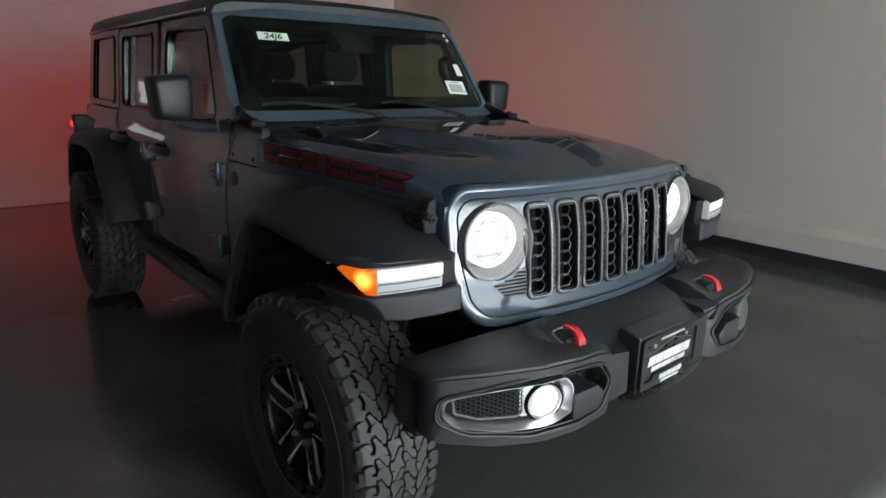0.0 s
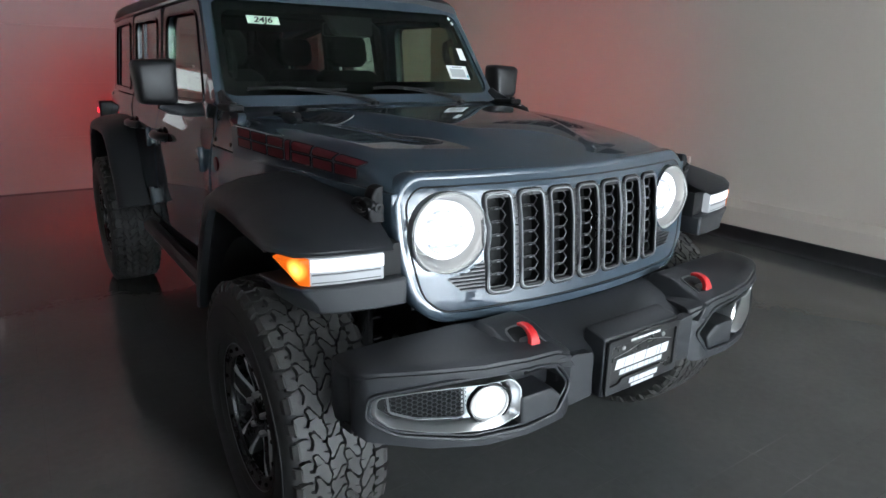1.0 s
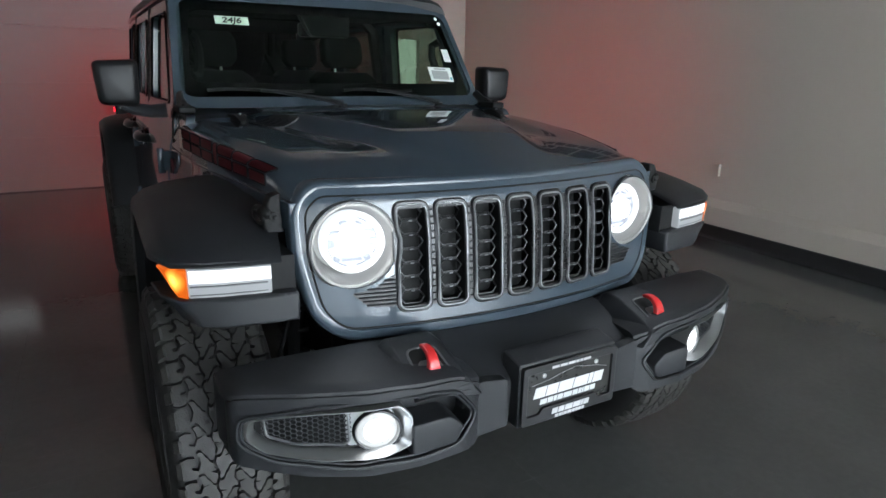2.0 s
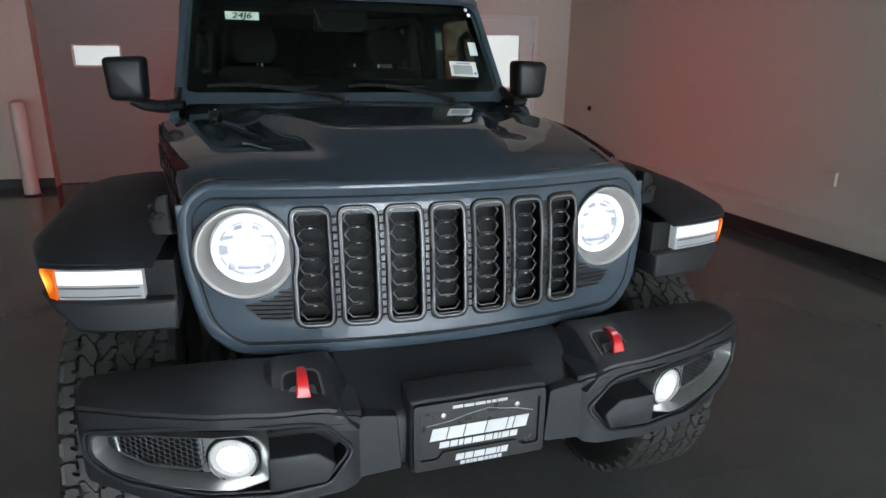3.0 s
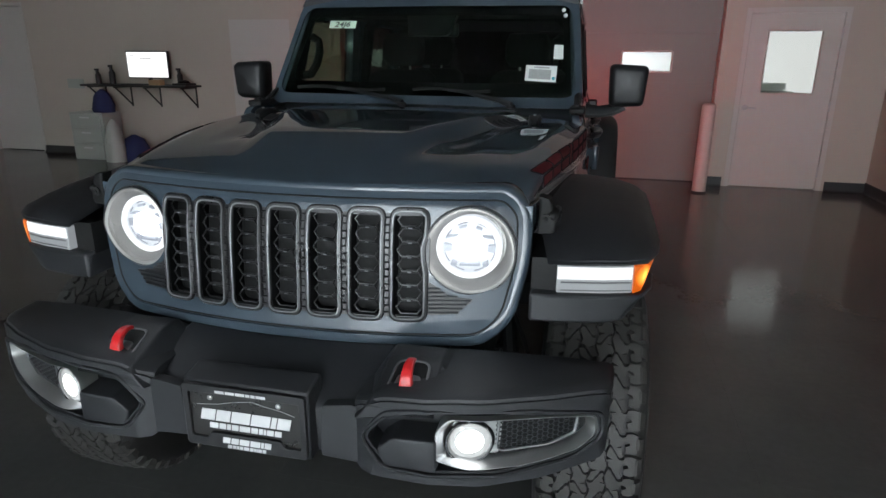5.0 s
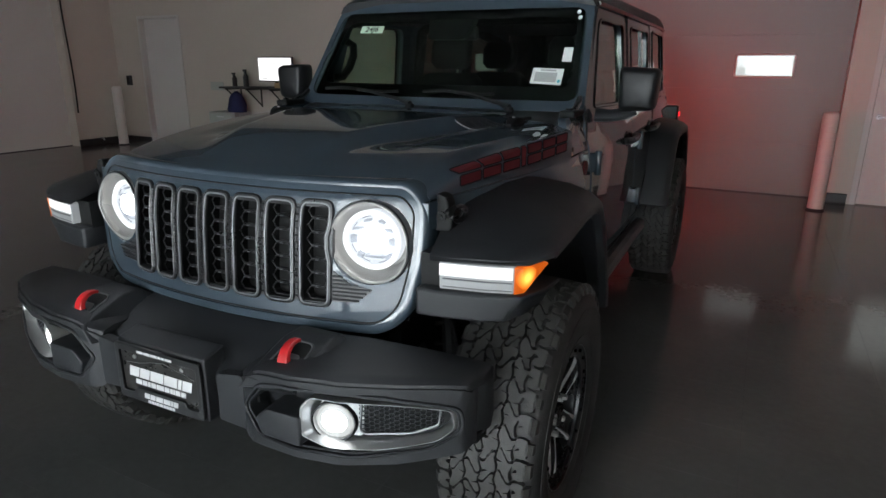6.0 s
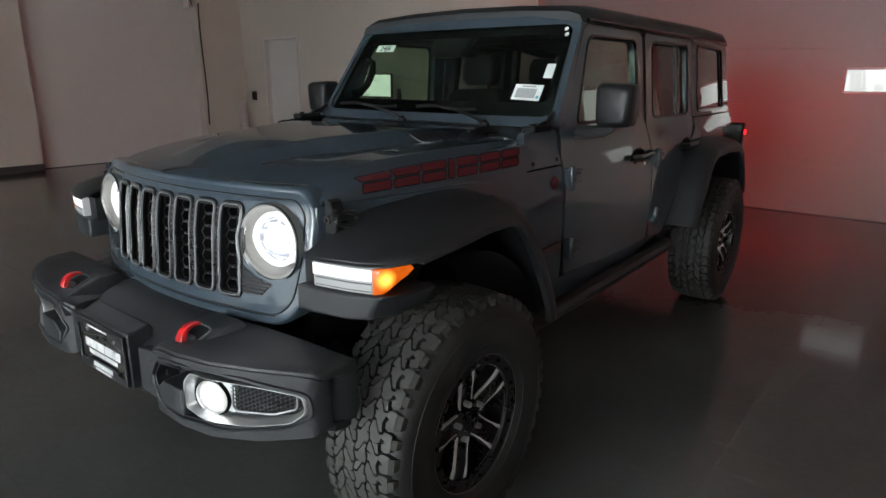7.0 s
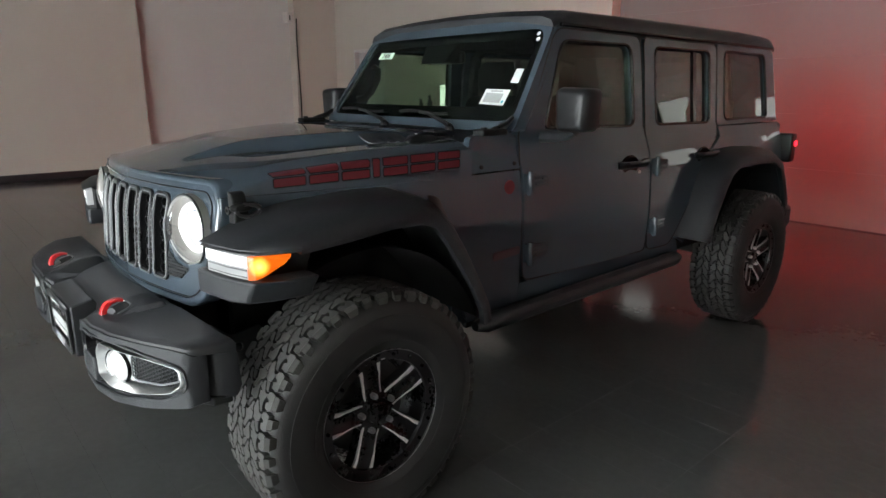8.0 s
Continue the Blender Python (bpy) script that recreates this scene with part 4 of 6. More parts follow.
    part("quarter_glass", sheet(rounded([(2.755, 1.297), (3.47, 1.297), (3.39, 1.713), (2.745, 1.713)], 0.05, 4), [], [3.0, 3.3], [1.4, 1.5, 1.6], side(s, 0.005, -0.008)), DARK_GLASS, ht)
    part("window_seal", tube([(s * (body_x(u, v) + 0.003), u, v) for u, v in wn], 0.008, 6, True), GLOSS_BLACK, ht)
    # sill, rail
    part("sill", sheet([(0.50, 0.545), (2.28, 0.545), (2.20, 0.66), (0.50, 0.66)], [], [0.9, 1.3, 1.8], [0.6], side(s, 0.03, -0.012)), PAINT, car)
    rail = part("rock_rail", tube([(s * 0.790, y, 0.555) for y in (0.56, 0.62, 1.2, 1.8, 2.14, 2.20)], [0.02, 0.040, 0.040, 0.040, 0.040, 0.02], 10), PLASTIC, car, "black steel rock rail")
    for y in (0.75, 1.40, 2.05):
        part("rail_bracket", box(s * 0.60, s * 0.76, y - 0.03, y + 0.03, 0.50, 0.55), UNDER, rail, "", 0.006)
    # badges, plain marks
    part("round_badge", lathe([(0.001, 0), (0.030, 0), (0.028, 0.005), (0.001, 0.006)], 24, lambda a, b, h: (s * (body_x(0.79, 1.09) + h), 0.79 + a, 1.088 + b)), DECAL_RED, car, "round dull red badge")
    part("script_badge", sheet(rounded([(0.70, 0.79), (0.85, 0.80), (0.85, 0.835), (0.70, 0.825)], 0.012, 3), [], [], [], side(s, 0.006, 0.004)), DECAL_DIM, car, "small dull red badge bar")
    bm = sheet(rounded([(0.37, 1.10), (0.42, 1.085), (0.475, 0.98), (0.44, 0.95), (0.40, 1.02)], 0.012, 3), [], [], [], side(s, 0.01, 0.006))
    part("fender_vent", bm, SMOOTH_BLACK, car, "black fender vent", 0.003)

# model mark along the hood side: plain blocks, one for each character
def hood_side(yw, a, lift):
    y = yw
    for n in range(12):
        y = yw - 0.105 * (hood_w(y) / 0.62) ** 2 * ss(0.5, -0.35, y)
    w = hood_w(y)
    top = hood_top(w, y) - 0.018
    if 1.158 + a < top - 0.008:
        return (w + 0.0118 + lift, yw, 1.158 + a)
    over = 1.158 + a - (top - 0.008)
    k = min(1.0, over / 0.014)
    x = w + 0.0118 - 0.011 * k * k - max(0.0, over - 0.014)
    z = top - 0.008 + 0.010 * k if over < 0.014 else hood_top(x, y) - ss(0.84, 1.0, x / w) ** 2 * 0.018 + 0.002
    return (x + lift * 0.7, yw, z + lift * 0.7 * k)


for s in (-1, 1):
    y = -0.190
    for wide in (0.120, 0.115, 0.115, 0.040, 0.112, 0.120, 0.115):
        def on(u, v, w, s=s):
            q = hood_side(u, v + 0.010 + 0.030 * (u + 0.19), 0.0016 - 0.001 * w)
            return (s * q[0], q[1], q[2])

        e = y + wide - 0.014
        halves = [(0.0, 0.030), (0.036, 0.066)] if wide > 0.05 else [(0.0, 0.066)]
        for lo, hi in halves:
            ol = rounded([(y, lo), (e, lo), (e, hi), (y, hi)], 0.006, 3)
            mk = part("model_mark", sheet(ol, [], [y + wide * 0.3, y + wide * 0.6], [0.012, 0.02, 0.03, 0.036, 0.042, 0.048, 0.054, 0.06], on), DECAL_RED, car, "dull red block with a dark edge")
            part("mark_edge", tube([on(u, v, 0.4) for u, v in ol], 0.0022, 5, True), DECAL_DARK, mk)
        y += wide - 0.002


# windscreen and its frame
def ws(u, v, w=0.0):
    return (u, 0.792 + (v - 1.31) * 0.70 + 0.040 * (u / 0.62) ** 2 + w, v)


ol = rounded([(-0.712, 1.305), (0.712, 1.305), (0.655, 1.775), (-0.655, 1.775)], [0.03, 0.03, 0.07, 0.07], 5)
wn = rounded([(-0.680, 1.346), (0.680, 1.346), (0.632, 1.732), (-0.632, 1.732)], 0.06, 5)
us = [k * 0.12 for k in range(-5, 6)]
frm = part("windscreen_frame", sheet(ol, [wn], us, [1.4, 1.5, 1.6, 1.7], lambda u, v, w: ws(u, v, 0.055 * w)), PAINT, car, "grey-blue windscreen frame", 0.006)
gl = part("windscreen", sheet(rounded([(-0.687, 1.340), (0.687, 1.340), (0.639, 1.739), (-0.639, 1.739)], 0.06, 5), [], us, [1.45, 1.55, 1.65], lambda u, v, w: ws(u, v, 0.012 + 0.006 * w)), WINDSCREEN, frm, "clear windscreen")
gl.visible_shadow = False
hole = rounded([(-0.634, 1.400), (0.634, 1.400), (0.592, 1.690), (-0.592, 1.690)], 0.05, 5)
part("frit_border", sheet(rounded([(-0.685, 1.342), (0.685, 1.342), (0.637, 1.737), (-0.637, 1.737)], 0.06, 5), [hole], us, [1.45, 1.55, 1.65], lambda u, v, w: ws(u, v, 0.020 + 0.002 * w)), GLOSS_BLACK, gl, "black border")
part("sensor_cover", sheet(rounded([(-0.09, 1.60), (0.09, 1.60), (0.12, 1.70), (-0.12, 1.70)], 0.02, 3), [], [], [], lambda u, v, w: ws(u, v, 0.026 + 0.05 * w)), SMOOTH_BLACK, gl)
for s in (-1, 1):
    part("a_pillar", loft([[(s * (x + dx), y + dy, z) for dx, dy in ((0, 0), (0.0, 0.075), (-0.05, 0.075), (-0.05, 0.0))] for x, y, z in ((0.712, 0.850, 1.305), (0.688, 0.985, 1.50), (0.662, 1.150, 1.745))], True), PAINT, frm, "", 0.012)
    hg = part("windscreen_hinge", box(s * 0.660, s * 0.722, 0.655, 0.800, 1.296, 1.322), UNDER, car, "black windscreen hinge bracket", 0.008)
    part("hinge_arm", tube([(s * 0.69, 0.74, 1.31), (s * 0.69, 0.82, 1.335), (s * 0.685, 0.86, 1.36)], [0.022, 0.02, 0.016], 8, False, None, 0.6), SMOOTH_BLACK, hg)
    part("hinge_stud", lathe([(0.001, 0), (0.014, 0), (0.012, 0.008), (0.001, 0.009)], 10, lambda a, b, h: (s * 0.69 + a, 0.69 + b, 1.322 + h)), UNDER, hg)

# stickers on the glass
sk = part("stock_sticker", sheet([(-0.512, 1.630), (-0.375, 1.628), (-0.375, 1.662), (-0.512, 1.664)], [], [], [], lambda u, v, w: ws(u + 0.018, v + 0.006, 0.008 + 0.002 * w)), PAPER_GREEN, gl, "pale green hand-lettered stock sticker")
fc = bpy.data.curves.new("stock_number", "FONT")
fc.body, fc.size, fc.align_x, fc.align_y, fc.extrude = "24J6", 0.040, "CENTER", "CENTER", 0.0004
fc.offset = 0.0010
tmp = new("stock_number_text", fc)
bpy.context.view_layer.update()
me = bpy.data.meshes.new_from_object(tmp.evaluated_get(bpy.context.evaluated_depsgraph_get()))
bpy.data.objects.remove(tmp)
for v in me.vertices:
    v.co = Vector(ws(-0.425 + v.co.x * 1.15 + 0.2 * v.co.y, 1.652 + v.co.y * 0.8, 0.0070))
me.materials.append(INK)
tx = new("stock_number", me)
tx.parent = sk
st = part("price_sticker", sheet([(0.440, 1.408), (0.572, 1.402), (0.572, 1.468), (0.440, 1.472)], [], [], [], lambda u, v, w: ws(u + 0.018, v + 0.006, 0.008 + 0.002 * w)), PAPER, gl, "white printed sheet with a grey block")
part("print_block", sheet([(0.455, 1.417), (0.548, 1.413), (0.548, 1.452), (0.455, 1.456)], [], [], [], lambda u, v, w: ws(u + 0.018, v + 0.006, 0.006 + 0.001 * w)), PRINT, st)
part("print_line", sheet([(0.475, 1.460), (0.54, 1.458), (0.54, 1.464), (0.475, 1.466)], [], [], [], lambda u, v, w: ws(u + 0.018, v + 0.006, 0.006 + 0.001 * w)), PRINT, st)
part("print_mark", lathe([(0.001, 0), (0.007, 0), (0.001, 0.001)], 10, lambda a, b, h: ws(0.578 + a, 1.424 + b, 0.006 + h)), TEAL, st)
part("small_sticker", sheet([(0.553, 1.498), (0.594, 1.496), (0.590, 1.556), (0.552, 1.557)], [], [], [], lambda u, v, w: ws(u + 0.018, v + 0.006, 0.008 + 0.002 * w)), PAPER, gl, "small white paper sticker")
for u, v in ((0.596, 1.712), (0.606, 1.688)):
    part("dot_sticker", lathe([(0.001, 0), (0.009, 0), (0.001, 0.001)], 14, lambda a, b, h: ws(u + a, v + b, 0.008 + h)), PAPER, gl)

# cowl and wipers
rows = [[(x, y + 0.03 * (x / 0.65) ** 2, z - 0.02 * (x / 0.7) ** 2) for y, z in ((0.575, 1.262), (0.60, 1.288), (0.68, 1.302), (0.76, 1.300), (0.815, 1.318), (0.815, 1.25), (0.575, 1.24))] for x in [-0.68 + 0.068 * i for i in range(21)]]
cw = part("cowl_panel", loft(rows, True), SMOOTH_BLACK, car, "black plastic cowl")
for i in range(9):
    part("cowl_slat", box(-0.42 + i * 0.10, -0.35 + i * 0.10, 0.64, 0.73, 1.299, 1.306), PLASTIC, cw)
for x0, x1 in ((0.42, -0.02), (-0.05, -0.58)):
    arm = part("wiper_arm", tube([(x0, 0.755, 1.318), (x0 - 0.05, 0.77, 1.335), ws((x0 + x1) / 2, 1.368, -0.02), ws((x0 + x1) / 2 - 0.06, 1.372, -0.018)], [0.016, 0.010, 0.007, 0.006], 6), SMOOTH_BLACK, car, "black wiper arm")
    part("wiper_pivot", lathe([(0.001, 0), (0.020, 0), (0.018, 0.02), (0.001, 0.024)], 14, lambda a, b, h: (x0 + a, 0.755 + b, 1.300 + h)), UNDER, arm)
    part("wiper_blade", tube([ws(x1 + (x0 - 0.10 - x1) * k / 6, 1.372 + 0.006 * math.sin(k), -0.006) for k in range(7)], 0.007, 6), UNDER, arm)

# roof
rows = []
for y, lift in ((1.135, -0.030), (1.18, -0.004), (1.30, 0.006), (1.7, 0.012), (2.4, 0.018), (3.1, 0.022), (3.48, 0.018), (3.56, 0.0), (3.58, -0.03)):
    w = 0.655 - 0.03 * ss(2.9, 3.8, y)
    rows.append([(x * w, y, z + (lift if z > 1.76 else lift * 0.2)) for x, z in ((-1.0, 1.742), (-1.012, 1.765), (-0.985, 1.797), (-0.90, 1.816), (-0.5, 1.832), (0, 1.838), (0.5, 1.832), (0.90, 1.816), (0.985, 1.797), (1.012, 1.765), (1.0, 1.742), (0.0, 1.742))])
roof = part("roof", loft(rows, True), PLASTIC, car, "black hardtop roof", 0, 50)
for s in (-1, 1):
    part("rain_gutter", tube([(s * (0.667 - 0.03 * ss(2.9, 3.8, y)), y, 1.750) for y in (1.18, 1.6, 2.2, 2.9, 3.3, 3.54)], 0.009, 6), GLOSS_BLACK, roof)

# rear
part("tailgate", box(-0.70, 0.70, 3.65, 3.71, 0.62, 1.26), PAINT, car, "", 0.02)
part("rear_window", loft([[(x, y, z) for x, y, z in ((-w, yy, zz), (w, yy, zz), (w, yy - 0.03, zz), (-w, yy - 0.03, zz))] for w, yy, zz in ((0.66, 3.66, 1.27), (0.60, 3.55, 1.75))], True), REAR_GLASS, car, "dark rear window")
part("rear_bumper", box(-0.80, 0.80, 3.73, 3.87, 0.50, 0.66), PLASTIC, car, "black rear bumper", 0.03)
for s in (-1, 1):
    tl = part("tail_lamp", box(s * 0.66, s * 0.800, 3.675, 3.765, 0.985, 1.185), SMOOTH_BLACK, car, "black tail lamp housing, lit red", 0.015)
    part("lamp_lens", box(s * 0.68, s * 0.780, 3.765, 3.772, 1.01, 1.16), TAIL_ON, tl, "glowing red lens")
    part("side_lens", box(s * 0.800, s * 0.806, 3.725, 3.755, 1.100, 1.132), TAIL_ON, tl, "glowing red lens")

# flares
ARCH_F = [(-0.27, 1.044), (-0.19, 1.049), (-0.10, 1.055), (-0.02, 1.060), (0.05, 1.066), (0.17, 1.066), (0.235, 1.045), (0.29, 0.990), (0.36, 0.890), (0.43, 0.775), (0.475, 0.685), (0.485, 0.630)]
ARCH_R = [(2.252, 0.650), (2.268, 0.70), (2.325, 0.82), (2.405, 0.955), (2.465, 1.025), (2.55, 1.060), (2.80, 1.068), (3.06, 1.055), (3.17, 1.005), (3.25, 0.90), (3.33, 0.77), (3.34, 0.72)]


def flare_rows(path, s, wide):
    rows = []
    k = len(path)
    for i, (y, z) in enumerate(path):
        (a, b), (c, d) = path[max(0, i - 1)], path[min(k - 1, i + 1)]
        ny, nz = -(d - b), (c - a)
        m = math.hypot(ny, nz)
        ny, nz = ny / m, nz / m
        row = []
        for x, o in ((0.60, 0.078), (0.74, 0.080), (0.84, 0.070), (0.90, 0.052), (0.932, 0.028), (wide, 0.0), (wide - 0.006, -0.016), (wide - 0.030, -0.016), (wide - 0.045, 0.006), (0.74, 0.030), (0.60, 0.030)):
            k2 = table([(-0.27, 0.66), (-0.19, 0.82), (-0.10, 1.0)], y) * (0.80 + 0.20 * ss(0.70, 1.0, z)) if o > 0 else 1.0
            row.append((s * x, y + ny * o * k2, z + nz * o * k2 - (0.003 if y < -0.05 else 0)))
        rows.append(row)
    return rows


for s in (-1, 1):
    fl = part("front_flare", loft(flare_rows(ARCH_F, s, 0.937), True), PLASTIC, car, "black textured plastic fender flare", 0, 50)
    part("rear_flare", loft(flare_rows(ARCH_R, s, 0.937), True), PLASTIC, car, "black textured plastic fender flare", 0, 50)

    def plan(zlo, zhi, inset, back=-0.215):
        pts = [(0.628, -0.452 + inset), (0.690, -0.448 + inset), (0.80, -0.428 + inset), (0.892 - inset, -0.398 + inset), (0.926 - inset, -0.325), (0.937 - inset, back), (0.628, back)]
        low = [(x - 0.050 * ss(0.80, 0.92, x), y) for x, y in pts]
        return [[(s * x, y, zlo) for x, y in low], [(s * x, y, zlo + 0.4 * (zhi - zlo)) for x, y in [(0.7 * a[0] + 0.3 * b[0], a[1]) for a, b in zip(low, pts)]], [(s * x, y, zhi) for x, y in pts]]

    part("flare_lip", loft(plan(0.885, 0.958, 0.0), True), PLASTIC, fl, "", 0.008)
    top = []
    for y, g in ((-0.452, 0.0), (-0.444, 0.05), (-0.36, 0.36), (-0.27, 0.66), (-0.18, 0.89), (-0.10, 1.0)):
        row = []
        for x, ze in ((0.60, 1.133), (0.74, 1.135), (0.84, 1.125), (0.90, 1.107), (0.932, 1.083), (0.937, 1.055)):
            lim = table([(0.69, -0.454), (0.80, -0.434), (0.892, -0.404), (0.926, -0.330), (0.937, -0.27)], x)
            xi = max(x, table([(-0.452, 0.668), (-0.36, 0.650), (-0.27, 0.625), (-0.10, 0.60)], y))
            row.append((s * xi, max(y, lim), 1.045 + (ze - 1.045) * g))
        top.append(row)
    bm = loft(top, False, False)
    loft([[(x, y, z - 0.010) for x, y, z in row] for row in top], False, False, bm)
    part("flare_top", bm, PLASTIC, fl, "", 0, 60)
    part("lamp_box", loft(plan(0.950, 1.04, 0.035), True), UNDER, fl)
    mk = part("marker_lamp", prism([(0.690, -0.442), (0.80, -0.422), (0.868, -0.401), (0.868, -0.36), (0.80, -0.38), (0.690, -0.40)], lambda u, v, w: (s * u, v, w), 0.962, 1.032), DRL_DIM, car, "clear running lamp, lit white", 0.004)
    part("light_bar", prism([(0.692, -0.4445), (0.80, -0.4245), (0.866, -0.4035), (0.866, -0.37), (0.80, -0.39), (0.692, -0.42)], lambda u, v, w: (s * u, v, w), 0.998, 1.028), DRL_ON, mk, "glowing white light bar")
    rows = []
    for z, d in ((0.962, 0.024), (0.974, 0.014), (1.000, 0.006), (1.018, 0.0), (1.027, 0.003), (1.031, 0.010)):
        plan_ring = ((0.869, -0.403), (0.890, -0.394 + 0.4 * d), (0.908 - 0.6 * d, -0.362 - 0.2 * d), (0.923 - 1.0 * d, -0.300 - 0.9 * d), (0.890, -0.278 - d), (0.869, -0.36))
        rows.append([(s * u, v, 1.022 + (z - 1.022) * (1 - 0.62 * ss(-0.400, -0.295, v)) if u > 0.88 else z) for u, v in plan_ring])
    part("amber_lens", loft(rows, True), AMBER_DIM, mk, "glowing amber turn lamp", 0.003)
    part("lens_rib", tube([(s * 0.70, -0.4415, 0.990), (s * 0.80, -0.4235, 0.990), (s * 0.865, -0.403, 0.990)], 0.0022, 5), TRIM_DARK, mk)
    part("lens_rib", tube([(s * 0.70, -0.4415, 0.970), (s * 0.80, -0.4235, 0.970), (s * 0.865, -0.403, 0.970)], 0.0014, 5), TRIM_DARK, mk)

    # mirror
    mr = part("door_mirror", loft([[(s * x, y, z) for x, z in rounded([(0.818 + k, 1.305 + k), (0.962 - k, 1.310 + k), (0.975 - k, 1.478 - k), (0.812 + k, 1.486 - k)], 0.026, 4)] for y, k in ((0.962, 0.024), (0.970, 0.008), (1.0, 0.0), (1.065, 0.0), (1.075, 0.006))], True), MIRROR_BLACK, car, "black boxy door mirror", 0, 50)
    part("mirror_glass", loft([[(s * x, y, z) for x, z in rounded([(0.830, 1.318), (0.952, 1.322), (0.963, 1.467), (0.826, 1.470)], 0.03, 4)] for y in (1.0755, 1.078)], True), mat("mirror_silver", (0.8, 0.8, 0.8), 0.05, 1.0, 0.02, 4, 0, 100, 0, 0.01) if s < 0 else bpy.data.materials["mirror_silver"], mr)
    part("mirror_arm", tube([(s * 0.72, 1.02, 1.285), (s * 0.78, 1.025, 1.282), (s * 0.84, 1.03, 1.292), (s * 0.88, 1.03, 1.315)], [0.035, 0.030, 0.030, 0.032], 10, False, None, 0.65), PLASTIC, mr)

# front bumper
FRONT = [(0.262, -0.690), (0.30, -0.712), (0.44, -0.718), (0.56, -0.700), (0.70, -0.648), (0.80, -0.592), (0.824, -0.574), (0.834, -0.552), (0.839, -0.515), (0.841, -0.465)]
LOW = [(0.262, 0.580), (0.34, 0.576), (0.56, 0.580), (0.68, 0.592), (0.80, 0.614), (0.841, 0.622)]
TOP = [(0.262, 0.752), (0.34, 0.784), (0.50, 0.796), (0.70, 0.799), (0.80, 0.796), (0.825, 0.790), (0.841, 0.780)]


def outward(ring):
    """Lengthens an outline of the bumper's corner towards its end."""
    return [(u if u < 0.6 else 0.6 + (u - 0.6) * 1.04, v) for u, v in ring]


rows = [[(x, y, z) for y, z in ((-0.40, 0.585), (-0.655, 0.580), (-0.674, 0.598), (-0.680, 0.706), (-0.672, 0.722), (-0.632, 0.745), (-0.560, 0.775), (-0.50, 0.790), (-0.44, 0.796), (-0.40, 0.785))] for x in (-0.30, -0.18, 0.18, 0.30)]
bumper = part("front_bumper", loft(rows, True), PLASTIC, car, "black textured off-road front bumper", 0.008)
for s in (-1, 1):
    rows = []
    for i in range(25):
        x = 0.262 + 0.577 * (1 - (1 - i / 24) ** 1.5)
        yf, zb, zt = table(FRONT, x), table(LOW, x), table(TOP, x)
        yb = table([(0.262, -0.45), (0.40, -0.47), (0.70, -0.462), (0.80, -0.458), (0.841, -0.440)], x)
        rows.append([(s * x, y, z) for y, z in ((yb + 0.01, zb + 0.03), (min(yf + 0.07, yb - 0.006), zb + 0.002), (min(yf + 0.080, yb - 0.012), zb + 0.004), (min(yf + 0.074, yb - 0.014), zb + 0.018), (min(yf + 0.074, yb - 0.014), zt - 0.026), (min(yf + 0.006, yb - 0.016), zt - 0.013), (min(yf + 0.010, yb - 0.014), zt - 0.003), (min(yf + 0.024, yb - 0.012), zt + 0.004), (min(yf + 0.045, yb - 0.010), zt + 0.007), (yb - 0.008, zt + 0.010), (yb, zt + 0.004))])
    wing = part("bumper_wing", loft(rows, True), PLASTIC, bumper, "", 0.003, 40)

    def wf(x, z, out, s=s):
        return (s * x, table(FRONT, x) - out, z)

    us = [0.28 + 0.027 * k for k in range(21)]
    edge = [(x, table(LOW, x) + 0.001) for x in us] + [(0.832, 0.628), (0.832, 0.770)] + [(x, table(TOP, x) - 0.010) for x in reversed(us)]
    edge = [(0.264, 0.59)] + edge + [(0.264, 0.738)]
    RECESS = outward(rounded([(0.280, 0.675), (0.335, 0.605), (0.45, 0.602), (0.60, 0.606), (0.755, 0.636), (0.814, 0.676), (0.808, 0.740), (0.666, 0.768), (0.42, 0.764), (0.342, 0.750)], 0.022, 4))
    part("bumper_fascia", sheet(edge, [RECESS], us, [], lambda u, v, w: wf(u, v, 0.0 - 0.036 * w)), PLASTIC, wing, "", 0.004, 40)
    part("recess_lip", tube([wf(u, v, 0.0015) for u, v in RECESS], 0.0048, 6, True), PLASTIC, wing)
    inner_ring = [(0.56 + (u - 0.56) * 0.965, 0.686 + (v - 0.686) * 0.90) for u, v in RECESS]
    part("recess_step", tube([wf(u, v, -0.006) for u, v in inner_ring], 0.0034, 6, True), PLASTIC, wing)
    dense = []
    for p, q in zip(inner_ring, inner_ring[1:] + inner_ring[:1]):
        n = max(1, int(math.dist(p, q) / 0.03))
        dense += [(p[0] + (q[0] - p[0]) * k / n, p[1] + (q[1] - p[1]) * k / n) for k in range(n)]
    part("recess_wall", loft([[wf(u, v, o) for u, v in dense + dense[:1]] for o in (-0.006, -0.070)], False, False), PLASTIC, wing)
    # plain pad beside the fog lamp
    ol = rounded([(0.322, 0.654), (0.340, 0.612), (0.462, 0.612), (0.462, 0.694), (0.362, 0.690)], 0.010, 3)
    part("blank_block", loft([[wf(0.402 + (u - 0.402) * k, 0.655 + (v - 0.655) * k, o) for u, v in ol] for k, o in ((1.05, -0.070), (1.0, 0.000), (0.965, 0.0050), (0.80, 0.0065))], True), PLASTIC, wing, "", 0.004, 40)
